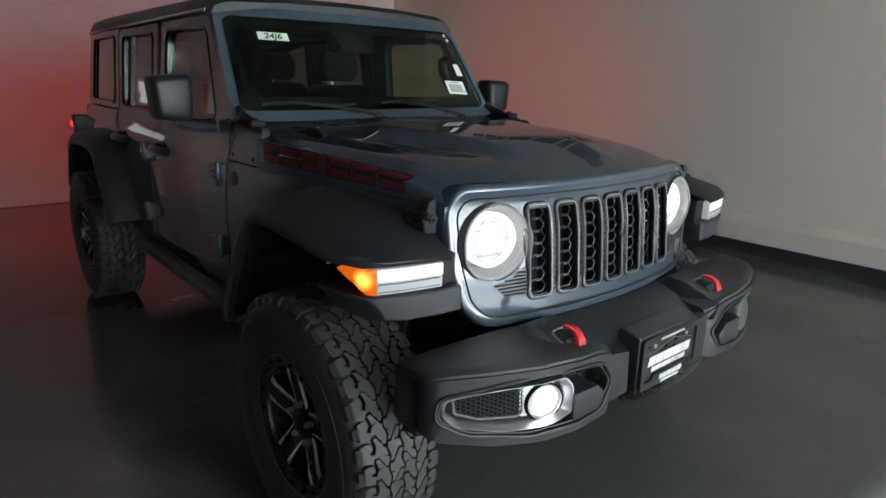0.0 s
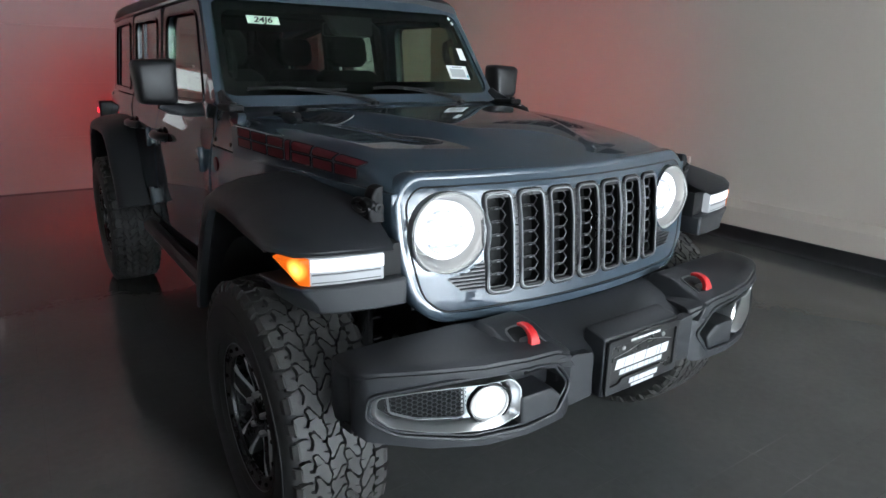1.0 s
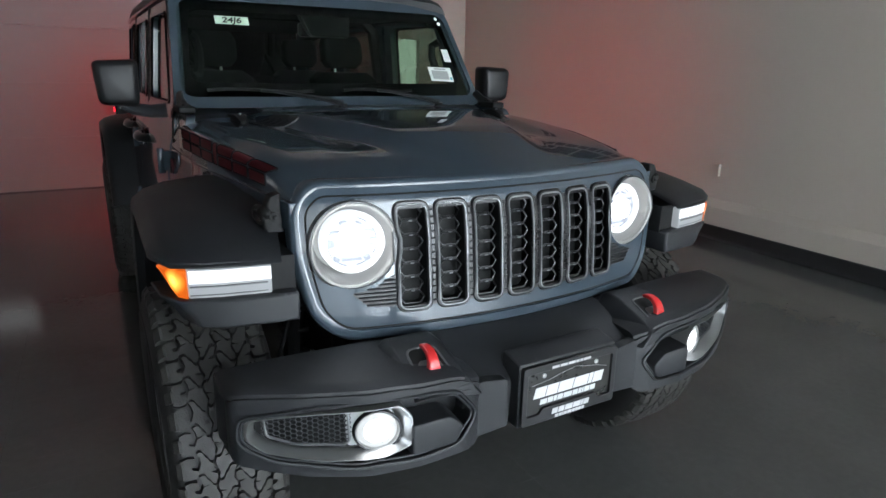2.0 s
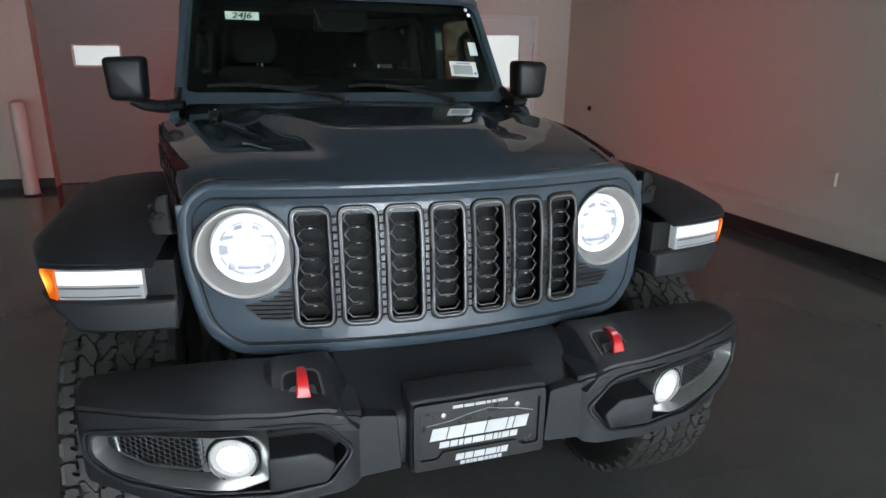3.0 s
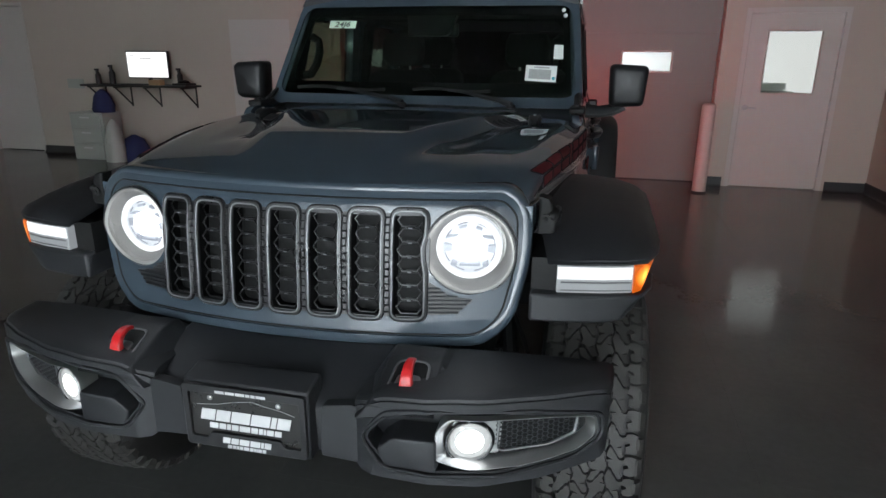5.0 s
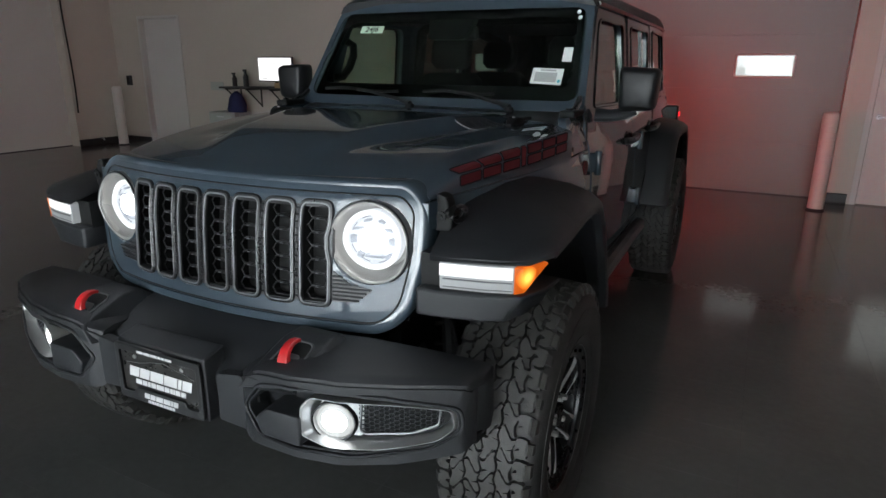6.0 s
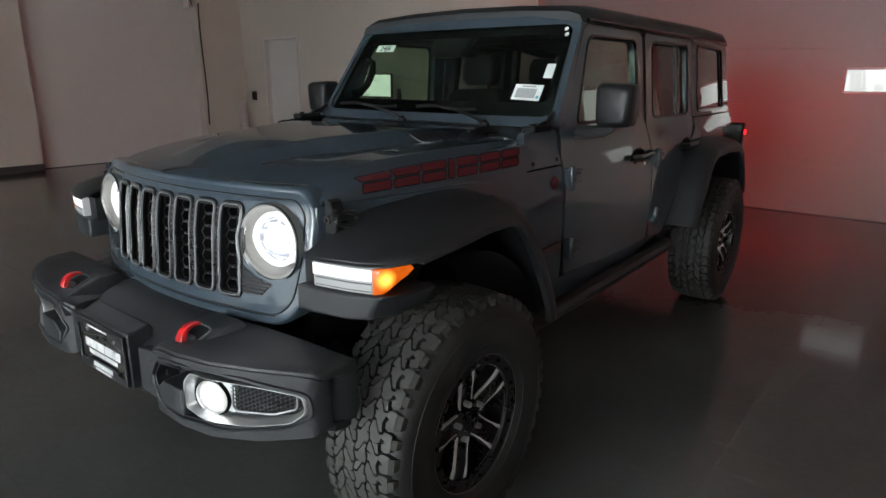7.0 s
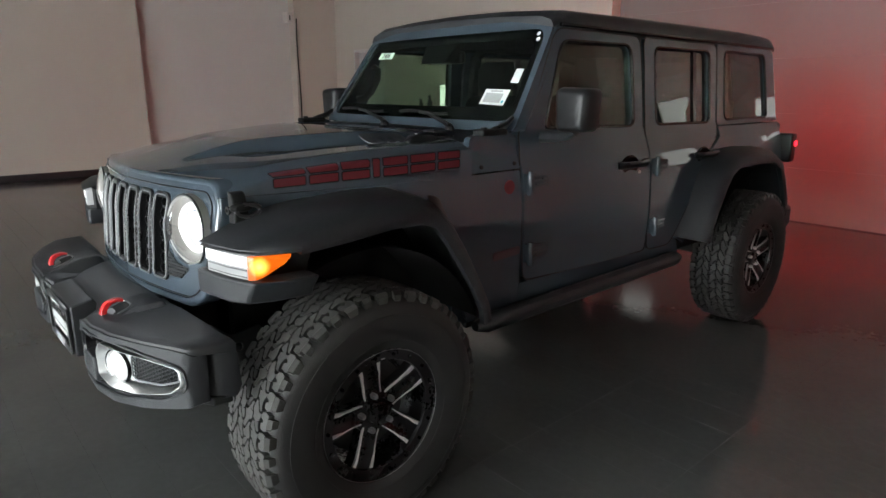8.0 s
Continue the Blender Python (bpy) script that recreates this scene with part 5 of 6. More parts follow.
    # shoulder between the corner and the plate
    part("bumper_shoulder", loft([[(s * x, y, z) for x, z in rounded([(0.176, 0.596), (0.285, 0.590), (0.30, 0.700), (0.262, 0.742), (0.184, 0.730)], 0.008, 3)] for y in (-0.664, -0.690, -0.694)], True), PLASTIC, bumper, "", 0.005)
    # tow hook pod, its sloped pocket laid on as a flat sheet
    rows = []
    for y, a, b, zt in ((-0.714, 0.306, 0.446, 0.760), (-0.702, 0.308, 0.444, 0.770), (-0.688, 0.310, 0.442, 0.776), (-0.585, 0.314, 0.440, 0.812), (-0.565, 0.316, 0.438, 0.816), (-0.510, 0.316, 0.438, 0.817), (-0.494, 0.318, 0.434, 0.810), (-0.486, 0.320, 0.432, 0.792)):
        gi, go = 0.014 + 0.75 * (zt - 0.760), 0.008 + 0.35 * (zt - 0.760)
        rows.append([(s * x, y, z) for x, z in ((a - gi - 0.020, 0.720), (a - gi, 0.744), (a - 0.008, zt - 0.006), (a, zt), (b, zt), (b + 0.007, zt - 0.006), (b + go, 0.792 if y > -0.70 else 0.770), (b + go + 0.010, 0.760))])
    pod = part("hook_pod", loft(rows, True), PLASTIC, bumper, "", 0.005, 40)

    def pz(y):
        return table([(-0.702, 0.770), (-0.688, 0.776), (-0.585, 0.812), (-0.56, 0.816)], y)

    ol = rounded([(0.334, -0.700), (0.424, -0.700), (0.418, -0.585), (0.340, -0.585)], [0.004, 0.004, 0.024, 0.024], 4)
    # flat black sheet, in place of the pocket's shaded hollow
    part("pocket_shade", sheet([(s * u, v) for u, v in ol], [], [], [-0.69, -0.64], lambda u, v, w: (u, v, pz(v) + 0.0015 - 0.006 * w)), UNDER, pod)
    # lip coloured paler than the pod, for the light its edge catches
    part("pocket_lip", tube([(s * u, v, pz(v) + 0.0015) for u, v in ol[6:] + ol[:6] if v > -0.699], 0.0032, 6), TRIM_DARK, pod)
    part("pocket_plate", sheet([(s * u, v) for u, v in rounded([(0.346, -0.700), (0.414, -0.700), (0.406, -0.630), (0.352, -0.630)], [0.002, 0.002, 0.012, 0.012], 3)], [], [], [-0.69], lambda u, v, w: (u, v, pz(v) + 0.0048 - 0.002 * w)), TRIM, pod, "grey steel hook plate")
    hook = [(-0.672, 0.782, 0.0165, 0.009), (-0.676, 0.794, 0.0165, 0.009), (-0.677, 0.808, 0.0158, 0.009), (-0.674, 0.822, 0.0140, 0.008), (-0.667, 0.834, 0.0125, 0.008), (-0.655, 0.843, 0.0115, 0.007), (-0.640, 0.847, 0.0105, 0.006), (-0.626, 0.846, 0.0095, 0.005), (-0.616, 0.842, 0.0085, 0.005)]
    rows = []
    for i, (y, z, w, t) in enumerate(hook):
        (ya, za, _, _), (yc, zc, _, _) = hook[max(0, i - 1)], hook[min(len(hook) - 1, i + 1)]
        m = math.hypot(yc - ya, zc - za)
        ny, nz = (zc - za) / m, -(yc - ya) / m
        rows.append([(s * 0.379 + dx, y + 0.014 + ny * d, z - 0.016 + nz * d) for dx, d in ((-w, -t), (w, -t), (w, t), (-w, t))])
    part("tow_hook", loft(rows, True), RED, bumper, "bright red painted tow hook", 0.003, 50)
    # fog lamp set in a silver dish
    ol = outward(rounded([(0.455, 0.640), (0.52, 0.620), (0.64, 0.626), (0.765, 0.652), (0.803, 0.686), (0.796, 0.732), (0.70, 0.748), (0.485, 0.748), (0.457, 0.715)], 0.014, 4))
    dense = []
    for p, q in zip(ol, ol[1:] + ol[:1]):
        n = max(1, int(math.dist(p, q) / 0.03))
        dense += [(p[0] + (q[0] - p[0]) * k / n, p[1] + (q[1] - p[1]) * k / n) for k in range(n)]
    cx, cz = 0.640, 0.686
    rows = [[wf(cx + (u - cx) * k, cz + (v - cz) * (k if k > 0.9 else k - 0.02), o) for u, v in dense] for k, o in ((1.0, -0.060), (1.0, -0.006), (0.985, -0.002), (0.962, -0.002), (0.945, -0.006), (0.84, -0.042), (0.82, -0.050))]
    bez = part("fog_bezel", loft(rows, True, False), SILVER, wing, "satin silver fog lamp surround", 0, 40)
    inner = [(cx + (u - cx) * 0.84, cz + (v - cz) * 0.82) for u, v in dense]
    part("bezel_floor", sheet(inner, [], [0.55, 0.6, 0.65, 0.7, 0.75], [], lambda u, v, w: wf(u, v, -0.046 - 0.004 * w)), UNDER, bez)
    pad = rounded([(0.482, 0.652), (0.592, 0.640), (0.600, 0.730), (0.492, 0.732), (0.480, 0.706)], 0.008, 3)
    part("lamp_pad", sheet(pad, [], [0.51, 0.54, 0.57], [], lambda u, v, w: wf(u, v, -0.040 - 0.006 * w)), SILVER, bez, "", 0.003)
    ring = outward(rounded([(0.588, 0.655), (0.60, 0.646), (0.70, 0.656), (0.752, 0.676), (0.756, 0.720), (0.70, 0.730), (0.592, 0.732)], 0.008, 3))
    part("mesh_edge", tube([wf(u, v, -0.039) for u, v in ring], 0.0032, 6, True), TRIM, bez)
    bm = bmesh.new()
    for i in range(18):
        for j in range(10):
            u, v = 0.592 + 0.0112 * i, 0.630 + 0.0118 * j + (0.0059 if i % 2 else 0)
            if 0.655 + 0.24 * max(0, u - 0.66) < v < 0.727 - 0.06 * max(0, u - 0.68) and u < 0.766:
                tube([wf(u + 0.0068 * math.cos(a), v + 0.0064 * math.sin(a), -0.040) for a in [k * math.pi / 3 for k in range(6)]], 0.0014, 4, True, bm)
    part("fog_mesh", bm, PLASTIC, bez, "black honeycomb insert")

    def fg(x, y, h, s=s):
        return (s * 0.530 + 0.93 * x, -0.664 + h + 0.30 * s * x, 0.676 + 0.93 * y)

    fgl = part("fog_lamp", lathe([(0.053, 0.012), (0.053, -0.010), (0.051, -0.013), (0.050, -0.008), (0.048, 0.004), (0.001, 0.006)], 36, fg), SILVER, bez, "round fog lamp, lit")
    part("fog_collar", lathe([(0.0525, 0.012), (0.0575, 0.010), (0.0580, -0.010), (0.0555, -0.014), (0.0525, -0.012)], 36, fg), GLOSS_BLACK, fgl, "black lamp collar")
    part("fog_ring", lathe([(0.050, 0.002), (0.048, -0.006), (0.040, -0.011), (0.033, -0.011)], 30, fg), FOG_DIM, fgl)
    part("fog_lens", lathe([(0.0335, -0.008), (0.031, -0.012), (0.020, -0.017), (0.001, -0.019)], 30, fg), FOG_ON, fgl, "glowing white lens")
    part("lower_tab", loft([[(s * x, y, z) for x, y in ((0.79, -0.53), (0.828, -0.51), (0.834, -0.458), (0.79, -0.458))] for z in (0.604, 0.632)], True), UNDER, wing, "", 0.004)

# number plate and its holder
hold = part("plate_holder", loft([[(x, y, z) for y, z in ((-0.660, 0.590), (-0.712, 0.590), (-0.712, 0.764), (-0.706, 0.769), (-0.640, 0.782), (-0.630, 0.765))] for x in (-0.161, 0.161)], True), PLASTIC, bumper, "black plate bracket", 0.005)


def pl(u, v, w):
    return (u, -0.7155 - w, v)


ol = rounded([(-0.157, 0.598), (0.157, 0.598), (0.157, 0.762), (-0.157, 0.762)], 0.01, 3)
wn = rounded([(-0.142, 0.622), (-0.100, 0.622), (-0.090, 0.638), (0.090, 0.638), (0.100, 0.622), (0.142, 0.622), (0.142, 0.742), (-0.142, 0.742)], 0.006, 2)
fr2 = part("plate_surround", sheet(ol, [wn], [], [], lambda u, v, w: pl(u, v, 0.010 - 0.009 * w)), SMOOTH_BLACK, hold, "black plastic plate surround", 0.002)
face = part("plate_insert", prism(wn, pl, 0.001, 0.003), PLATE_FACE, hold, "black dealer plate with plain white marks")


def bars(x0, x1, z0, z1, widths, lift, slant, parent, material=WHITE_INK):
    total = sum(widths)
    x = x0
    for k in widths:
        w = (x1 - x0) * k / total
        gap = min(0.0028, w * 0.2)
        part("mark_bar", prism([(x + gap * 0.5, z0), (x + w - gap * 0.5, z0), (x + w - gap * 0.5 + slant, z1), (x + gap * 0.5 + slant, z1)], pl, lift, lift + 0.0008), material, parent)
        x += w


bars(-0.120, 0.114, 0.667, 0.697, (1, 1, 1.3, 1.3, 0.4, 0.9), 0.0032, 0.007, face)
bars(-0.098, 0.092, 0.646, 0.661, (1, 0.8, 0.5, 0.8, 1.2, 0.8, 0.5, 0.3, 0.8, 0.8), 0.0032, 0.002, face)
bars(-0.070, 0.062, 0.7455, 0.7525, (2, 2, 2, 1, 1, 2), 0.0104, 0.0, fr2)
bars(-0.062, 0.066, 0.6135, 0.6290, (1, 1, 1.3, 1.3, 0.4, 0.9), 0.0104, 0.003, fr2)
bars(-0.050, 0.052, 0.6010, 0.6095, (1, 0.8, 0.5, 0.8, 1.2, 0.8, 0.5, 0.3, 0.8, 0.8), 0.0104, 0.001, fr2)
part("ridge_line", tube([(x, -0.7192, z) for x, z in ((-0.125, 0.706), (-0.07, 0.712), (-0.03, 0.722), (0.02, 0.730), (0.05, 0.723), (0.09, 0.717), (0.128, 0.706))], 0.0007, 4), STEEL, face)
for x in (-0.088, 0.088):
    part("plate_screw", lathe([(0.001, 0), (0.007, 0), (0.006, 0.003), (0.001, 0.004)], 12, lambda a, b, h: (x + a, -0.7186 - h, 0.728 + b)), STEEL, face)

# wheels
R, HALF = 0.430, 0.150


def tyre_at(a, v, r):
    drop = 0.010 * (abs(v) / HALF) ** 2.2
    return (v, (r - drop) * math.cos(a), (r - drop) * math.sin(a))


def turned(x, y, h):
    return (h, x, y)


half = [(0.222, 0.118), (0.235, 0.129), (0.28, 0.143), (0.34, 0.149), (0.375, 0.143), (0.396, 0.131), (0.405, 0.116), (0.407, 0.06), (0.408, 0)]
prof = [(r, -v) for r, v in half] + [(r, v) for r, v in half[-2::-1]]
tyre_me = part("tyre_body", lathe(prof, 72, turned), RUBBER, None).data
rng = random.Random(8)
bm = bmesh.new()


def block(poly, r0, r1, shrink=0.90):
    cu, cv = sum(p[0] for p in poly) / len(poly), sum(p[1] for p in poly) / len(poly)
    lo = [bm.verts.new(tyre_at(u / R, v, r0)) for u, v in poly]
    hi = [bm.verts.new(tyre_at((cu + (u - cu) * shrink) / R, cv + (v - cv) * shrink, r1)) for u, v in poly]
    for i in range(len(poly)):
        j = (i + 1) % len(poly)
        bm.faces.new((lo[i], lo[j], hi[j], hi[i]))
    bm.faces.new(hi)


NC, NS = 44, 22
PC, P = 2 * math.pi * R / NC, 2 * math.pi * R / NS
# interlocking blocks parted by narrow curved grooves, each with a short sipe cut into it
STEP = [(0.0, 0.0), (0.16, -0.05), (0.32, 0.02), (0.44, 0.20), (0.56, 0.28), (0.68, 0.46), (0.84, 0.53), (1.0, 0.48)]
BOUNDS = (-0.1010, -0.0515, 0.0, 0.0515, 0.1010)
for i in range(NC):
    for row in range(4):
        lo_v, hi_v, flip = BOUNDS[row], BOUNDS[row + 1], 1 if row % 2 else -1
        u0 = (i + (0.0, 0.30, 0.12, 0.46)[row] + rng.uniform(-0.03, 0.03)) * PC
        gap = 0.0030 if (i + row) % 2 else 0.0022

        def across(u, v, k):
            return v + 0.0050 * math.sin(2 * math.pi * u / PC + k * 1.9)

        near_side = [(u0 + gap + flip * d * PC, lo_v + (hi_v - lo_v) * t) for t, d in STEP]
        far_side = [(u0 + PC - gap + flip * d * PC, lo_v + (hi_v - lo_v) * t) for t, d in STEP]
        poly = []
        a, b = near_side[0][0], far_side[0][0]
        poly += [(a + (b - a) * k, lo_v + gap) for k in (0.0, 0.22, 0.42, 0.5, 0.58, 0.78)]
        poly += far_side[:-1]
        a, b = far_side[-1][0], near_side[-1][0]
        poly += [(a + (b - a) * k, hi_v - gap) for k in (0.0, 0.22, 0.46, 0.5, 0.54, 0.78)]
        poly += near_side[:0:-1]
        n_low, n_far = 6, len(STEP) - 1
        poly = [(u, across(u, v, row) if k < n_low + 1 else across(u, v, row + 1) if n_low + n_far <= k <= n_low + n_far + 6 else v) for k, (u, v) in enumerate(poly)]
        cut = 3 if (i + row) % 2 else n_low + n_far + 3
        poly[cut] = (poly[cut][0] + 0.004 * flip, poly[cut][1] + (0.020 if cut == 3 else -0.020))
        block(poly, 0.403, R - rng.uniform(0, 0.0015), 0.955)
for i in range(NS):
    for s in (-1, 1):
        for half in (0, 1):
            u0 = (i + 0.5 * half + (0.14 if s > 0 else 0.36)) * P
            long = 0.148 if half else 0.142
            a, b = u0 - 0.215 * P, u0 + 0.215 * P
            poly = [(a, s * 0.106), (u0 - 0.06 * P, s * 0.100), (u0 - 0.02 * P, s * 0.116), (u0 + 0.04 * P, s * 0.118), (u0 + 0.07 * P, s * 0.104), (b, s * 0.107), (b + 0.03 * P, s * 0.125), (b - 0.01 * P, s * long), (a + 0.02 * P, s * long), (a - 0.02 * P, s * 0.125)]
            block(poly, 0.400, R - 0.001, 0.94)
            # lug carried down on to the sidewall
            wide = 0.17 if half else 0.12
            rows = []
            for r, x, w in ((0.424, 0.1440, wide), (0.412, 0.1575, wide), (0.396, 0.1605, wide * 0.85), (0.386 if half else 0.392, 0.1580, wide * 0.7)):
                rows.append([bm.verts.new((s * x, r * math.cos((u0 + q * P) / R), r * math.sin((u0 + q * P) / R))) for q in (-w, w)])
                rows[-1] += [bm.verts.new((s * (x - 0.014), (r - 0.006) * math.cos((u0 + q * P) / R), (r - 0.006) * math.sin((u0 + q * P) / R))) for q in (w, -w)]
            for p, q in zip(rows, rows[1:]):
                for j in range(4):
                    bm.faces.new((p[j], p[(j + 1) % 4], q[(j + 1) % 4], q[j]))
            bm.faces.new(rows[0])
            bm.faces.new(rows[-1])
for v in bm.verts:
    v.co.x *= 0.845
tread_me = part("tread", bm, TREAD, None, "", 0, 30).data
ring_bm = bmesh.new()
for r in (0.262, 0.352):
    tube([(0.1405 + (0.007 if r > 0.28 else -0.003) + (0.0005 if r > 0.33 else 0), r * math.cos(a), r * math.sin(a)) for a in [k * math.pi / 36 for k in range(72)]], 0.0014, 5, True, ring_bm)
rib_me = part("sidewall_rib", ring_bm, RUBBER, None).data
rim_me = part("rim", lathe([(0.218, -0.118), (0.205, -0.11), (0.200, -0.02), (0.196, 0.06), (0.200, 0.100), (0.190, 0.108), (0.192, 0.118), (0.226, 0.122), (0.231, 0.128), (0.233, 0.116), (0.218, 0.11), (0.218, -0.118)], 60, turned), RIM_BLACK, None).data
# thin grey ring laid on as the gloss highlight along the rim lip
lip_me = part("lip_highlight", tube([(0.1275, 0.2285 * math.cos(a), 0.2285 * math.sin(a)) for a in [k * math.pi / 36 for k in range(72)]], 0.0010, 6, True), TRIM, None).data
disc_me = part("brake_disc", lathe([(0.001, 0.0), (0.165, 0.0), (0.165, 0.02), (0.08, 0.022), (0.075, 0.05), (0.001, 0.05)], 40, turned), DIRTY_STEEL, None).data
hub_me = part("hub", lathe([(0.070, 0.02), (0.082, 0.05), (0.080, 0.080), (0.055, 0.088), (0.040, 0.090), (0.038, 0.100), (0.030, 0.103), (0.001, 0.103)], 32, turned), RIM_BLACK, None).data
bm = bmesh.new()
arms = bmesh.new()
rows = []
for r, w in ((0.040, 0.028), (0.075, 0.0325), (0.120, 0.0335), (0.165, 0.038), (0.200, 0.044)):
    h = 0.086 + 0.022 * ss(0.05, 0.19, r)
    rows.append([(h - 0.05, r, -w), (h - 0.05, r, w), (h - 0.003, r, w), (h, r, w - 0.004), (h - 0.012, r, w * 0.3), (h - 0.012, r, -w * 0.3), (h, r, 0.004 - w), (h - 0.003, r, -w)])
loft(rows, True, True, bm)
for s in (-1, 1):
    faces = []
    for r, w, t in ((0.060, 0.0335, 0.0030), (0.085, 0.0332, 0.0034), (0.115, 0.0335, 0.0040), (0.142, 0.036, 0.0048), (0.162, 0.0380, 0.0090), (0.199, 0.0440, 0.0130)):
        h = 0.086 + 0.022 * ss(0.05, 0.19, r)
        faces.append([(h + 0.0012, r, s * (w + 0.0008)), (h + 0.0012, r, s * (w - t)), (h - 0.008, r, s * (w - t)), (h - 0.008, r, s * (w + 0.0008))])
    loft(faces, True, True, arms)
spoke_me = part("spoke", bm, RIM_BLACK, None).data
arm_me = part("machined_face", arms, MACHINED, None).data
nut_me = part("lug_nut", lathe([(0.001, 0.07), (0.011, 0.07), (0.011, 0.100), (0.008, 0.106), (0.001, 0.107)], 6, turned), STEEL, None).data
bolt_me = part("ring_bolt", lathe([(0.001, 0.118), (0.006, 0.118), (0.006, 0.127), (0.001, 0.128)], 8, turned), GLOSS_BLACK, None).data
valve_me = part("valve_weight", box(0.112, 0.119, 0.196, 0.214, -0.008, 0.008), WHITE_INK, None).data
for ob in [o for o in scene.objects if o.type == "MESH" and o.parent is None and o.name in ("tyre_body", "tread", "sidewall_rib", "lip_highlight", "rim", "brake_disc", "hub", "spoke", "machined_face", "lug_nut", "ring_bolt", "valve_weight")]:
    bpy.data.objects.remove(ob)


def wheel(x, y, turn):
    w = new("wheel", rim_me)
    w["label"] = "black alloy wheel with machined silver spokes and all-terrain tyre"
    w.parent = car
    w.matrix_basis = pose(x, y, 0.428, 0, 0, 0 if x > 0 else 180) @ pose(0, 0, 0, turn)

    def sub(name, me, angle=0.0, out=0.0, label=""):
        ob = new(name, me)
        ob.parent = w
        ob.matrix_basis = pose(out, 0, 0, angle)
        if label:
            ob["label"] = label
        return ob

    t = sub("tyre", tyre_me, 0, 0, "black all-terrain tyre")
    sub("tread", tread_me, 0, 0, "chunky tread blocks")
    sub("sidewall_rib", rib_me)
    sub("lip_highlight", lip_me)
    sub("hub", hub_me)
    sub("brake_disc", disc_me)
    for i in range(5):
        sub("spoke", spoke_me, 72 * i)
        sub("machined_face", arm_me, 72 * i, 0, "machined silver spoke edge")
    for i in range(5):
        ob = sub("lug_nut", nut_me)
        a = radians(72 * i)
        ob.matrix_basis = Matrix.Translation((0, 0.0635 * math.cos(a), 0.0635 * math.sin(a)))
    for i in range(18):
        ob = sub("ring_bolt", bolt_me)
        a = radians(20 * i + 7)
        ob.matrix_basis = Matrix.Translation((0, 0.211 * math.cos(a), 0.211 * math.sin(a)))
    sub("valve_weight", valve_me, 58, 0, "small white balance mark")


for x, y, turn in ((0.803, 0.0, 30), (-0.803, 0.0, 20), (0.803, 3.008, 22), (-0.803, 3.008, 5)):
    wheel(x, y, turn)

# underside and cabin
under = part("chassis", box(-0.42, 0.42, -0.40, 3.6, 0.46, 0.56), UNDER, car, "dark chassis")
for s in (-1, 1):
    part("frame_rail", tube([(s * 0.42, y, z) for y, z in ((-0.52, 0.62), (-0.3, 0.62), (0.2, 0.66), (0.6, 0.52), (2.2, 0.52), (2.7, 0.62), (3.66, 0.6))], 0.055, 8), UNDER, under)
    part("shock", tube([(s * 0.56, -0.06, 0.42), (s * 0.52, -0.04, 0.92)], 0.030, 10), UNDER, under)
    part("shock_shaft", tube([(s * 0.565, -0.062, 0.36), (s * 0.555, -0.06, 0.44)], 0.012, 8), STEEL, under)
    part("spring", tube([(s * 0.50 + 0.06 * math.cos(a), -0.02 + 0.06 * math.sin(a), 0.50 + 0.005 * k) for k, a in enumerate([0.45 * i for i in range(70)])], 0.008, 6), UNDER, under)
    part("wheel_liner", loft([[(s * x, 0.0 + r * math.cos(a), 0.44 + r * 1.02 * math.sin(a)) for x in (0.50, 0.86)] for r, a in [(0.53, math.pi * (0.12 + 0.54 * k / 14)) for k in range(15)]], False, False), UNDER, under)
    part("inner_fender", box(s * 0.46, s * 0.50, -0.30, 0.62, 0.62, 1.12), UNDER, under)
    part("rear_liner", loft([[(s * x, 3.0 + r * 1.05 * math.cos(a), 0.44 + r * math.sin(a)) for x in (0.45, 0.86)] for r, a in [(0.56, math.pi * (0.14 + 0.72 * k / 14)) for k in range(15)]], False, False), UNDER, under)
    part("bracket_plate", sheet(rounded([(-0.42, 0.60), (-0.30, 0.57), (-0.20, 0.63), (-0.23, 0.70), (-0.33, 0.68), (-0.40, 0.74)], 0.012, 2), [circle(-0.31, 0.635, 0.016, 12)], [], [], lambda u, v, w: (s * (0.535 + 0.008 * w), u, v)), DIRTY_STEEL, under, "bare grey steel bracket", 0.002)
    part("bracket_bolt", lathe([(0.001, 0), (0.012, 0), (0.010, 0.008), (0.001, 0.009)], 10, lambda a, b, h: (s * (0.544 + h), -0.36 + a, 0.65 + b)), STEEL, under)
    part("control_arm", tube([(s * 0.46, -0.02, 0.40), (s * 0.43, 0.30, 0.45), (s * 0.42, 0.62, 0.50)], 0.028, 8), UNDER, under)
    part("brake_hose", tube([(s * 0.54, -0.10, 0.80), (s * 0.60, -0.14, 0.68), (s * 0.62, -0.08, 0.56), (s * 0.64, -0.02, 0.50)], 0.007, 6), UNDER, under)
    part("sway_link", tube([(s * 0.60, -0.22, 0.62), (s * 0.61, -0.2, 0.40)], 0.010, 6), STEEL, under)
    part("rear_shock", tube([(s * 0.52, 3.2, 0.36), (s * 0.48, 3.24, 0.86)], 0.03, 8), UNDER, under)
part("front_axle", tube([(-0.66, 0, 0.428), (-0.2, 0, 0.428), (0.0, 0, 0.428), (0.15, 0, 0.428), (0.3, 0, 0.428), (0.66, 0, 0.428)], [0.045, 0.045, 0.05, 0.13, 0.05, 0.045], 12), UNDER, under)
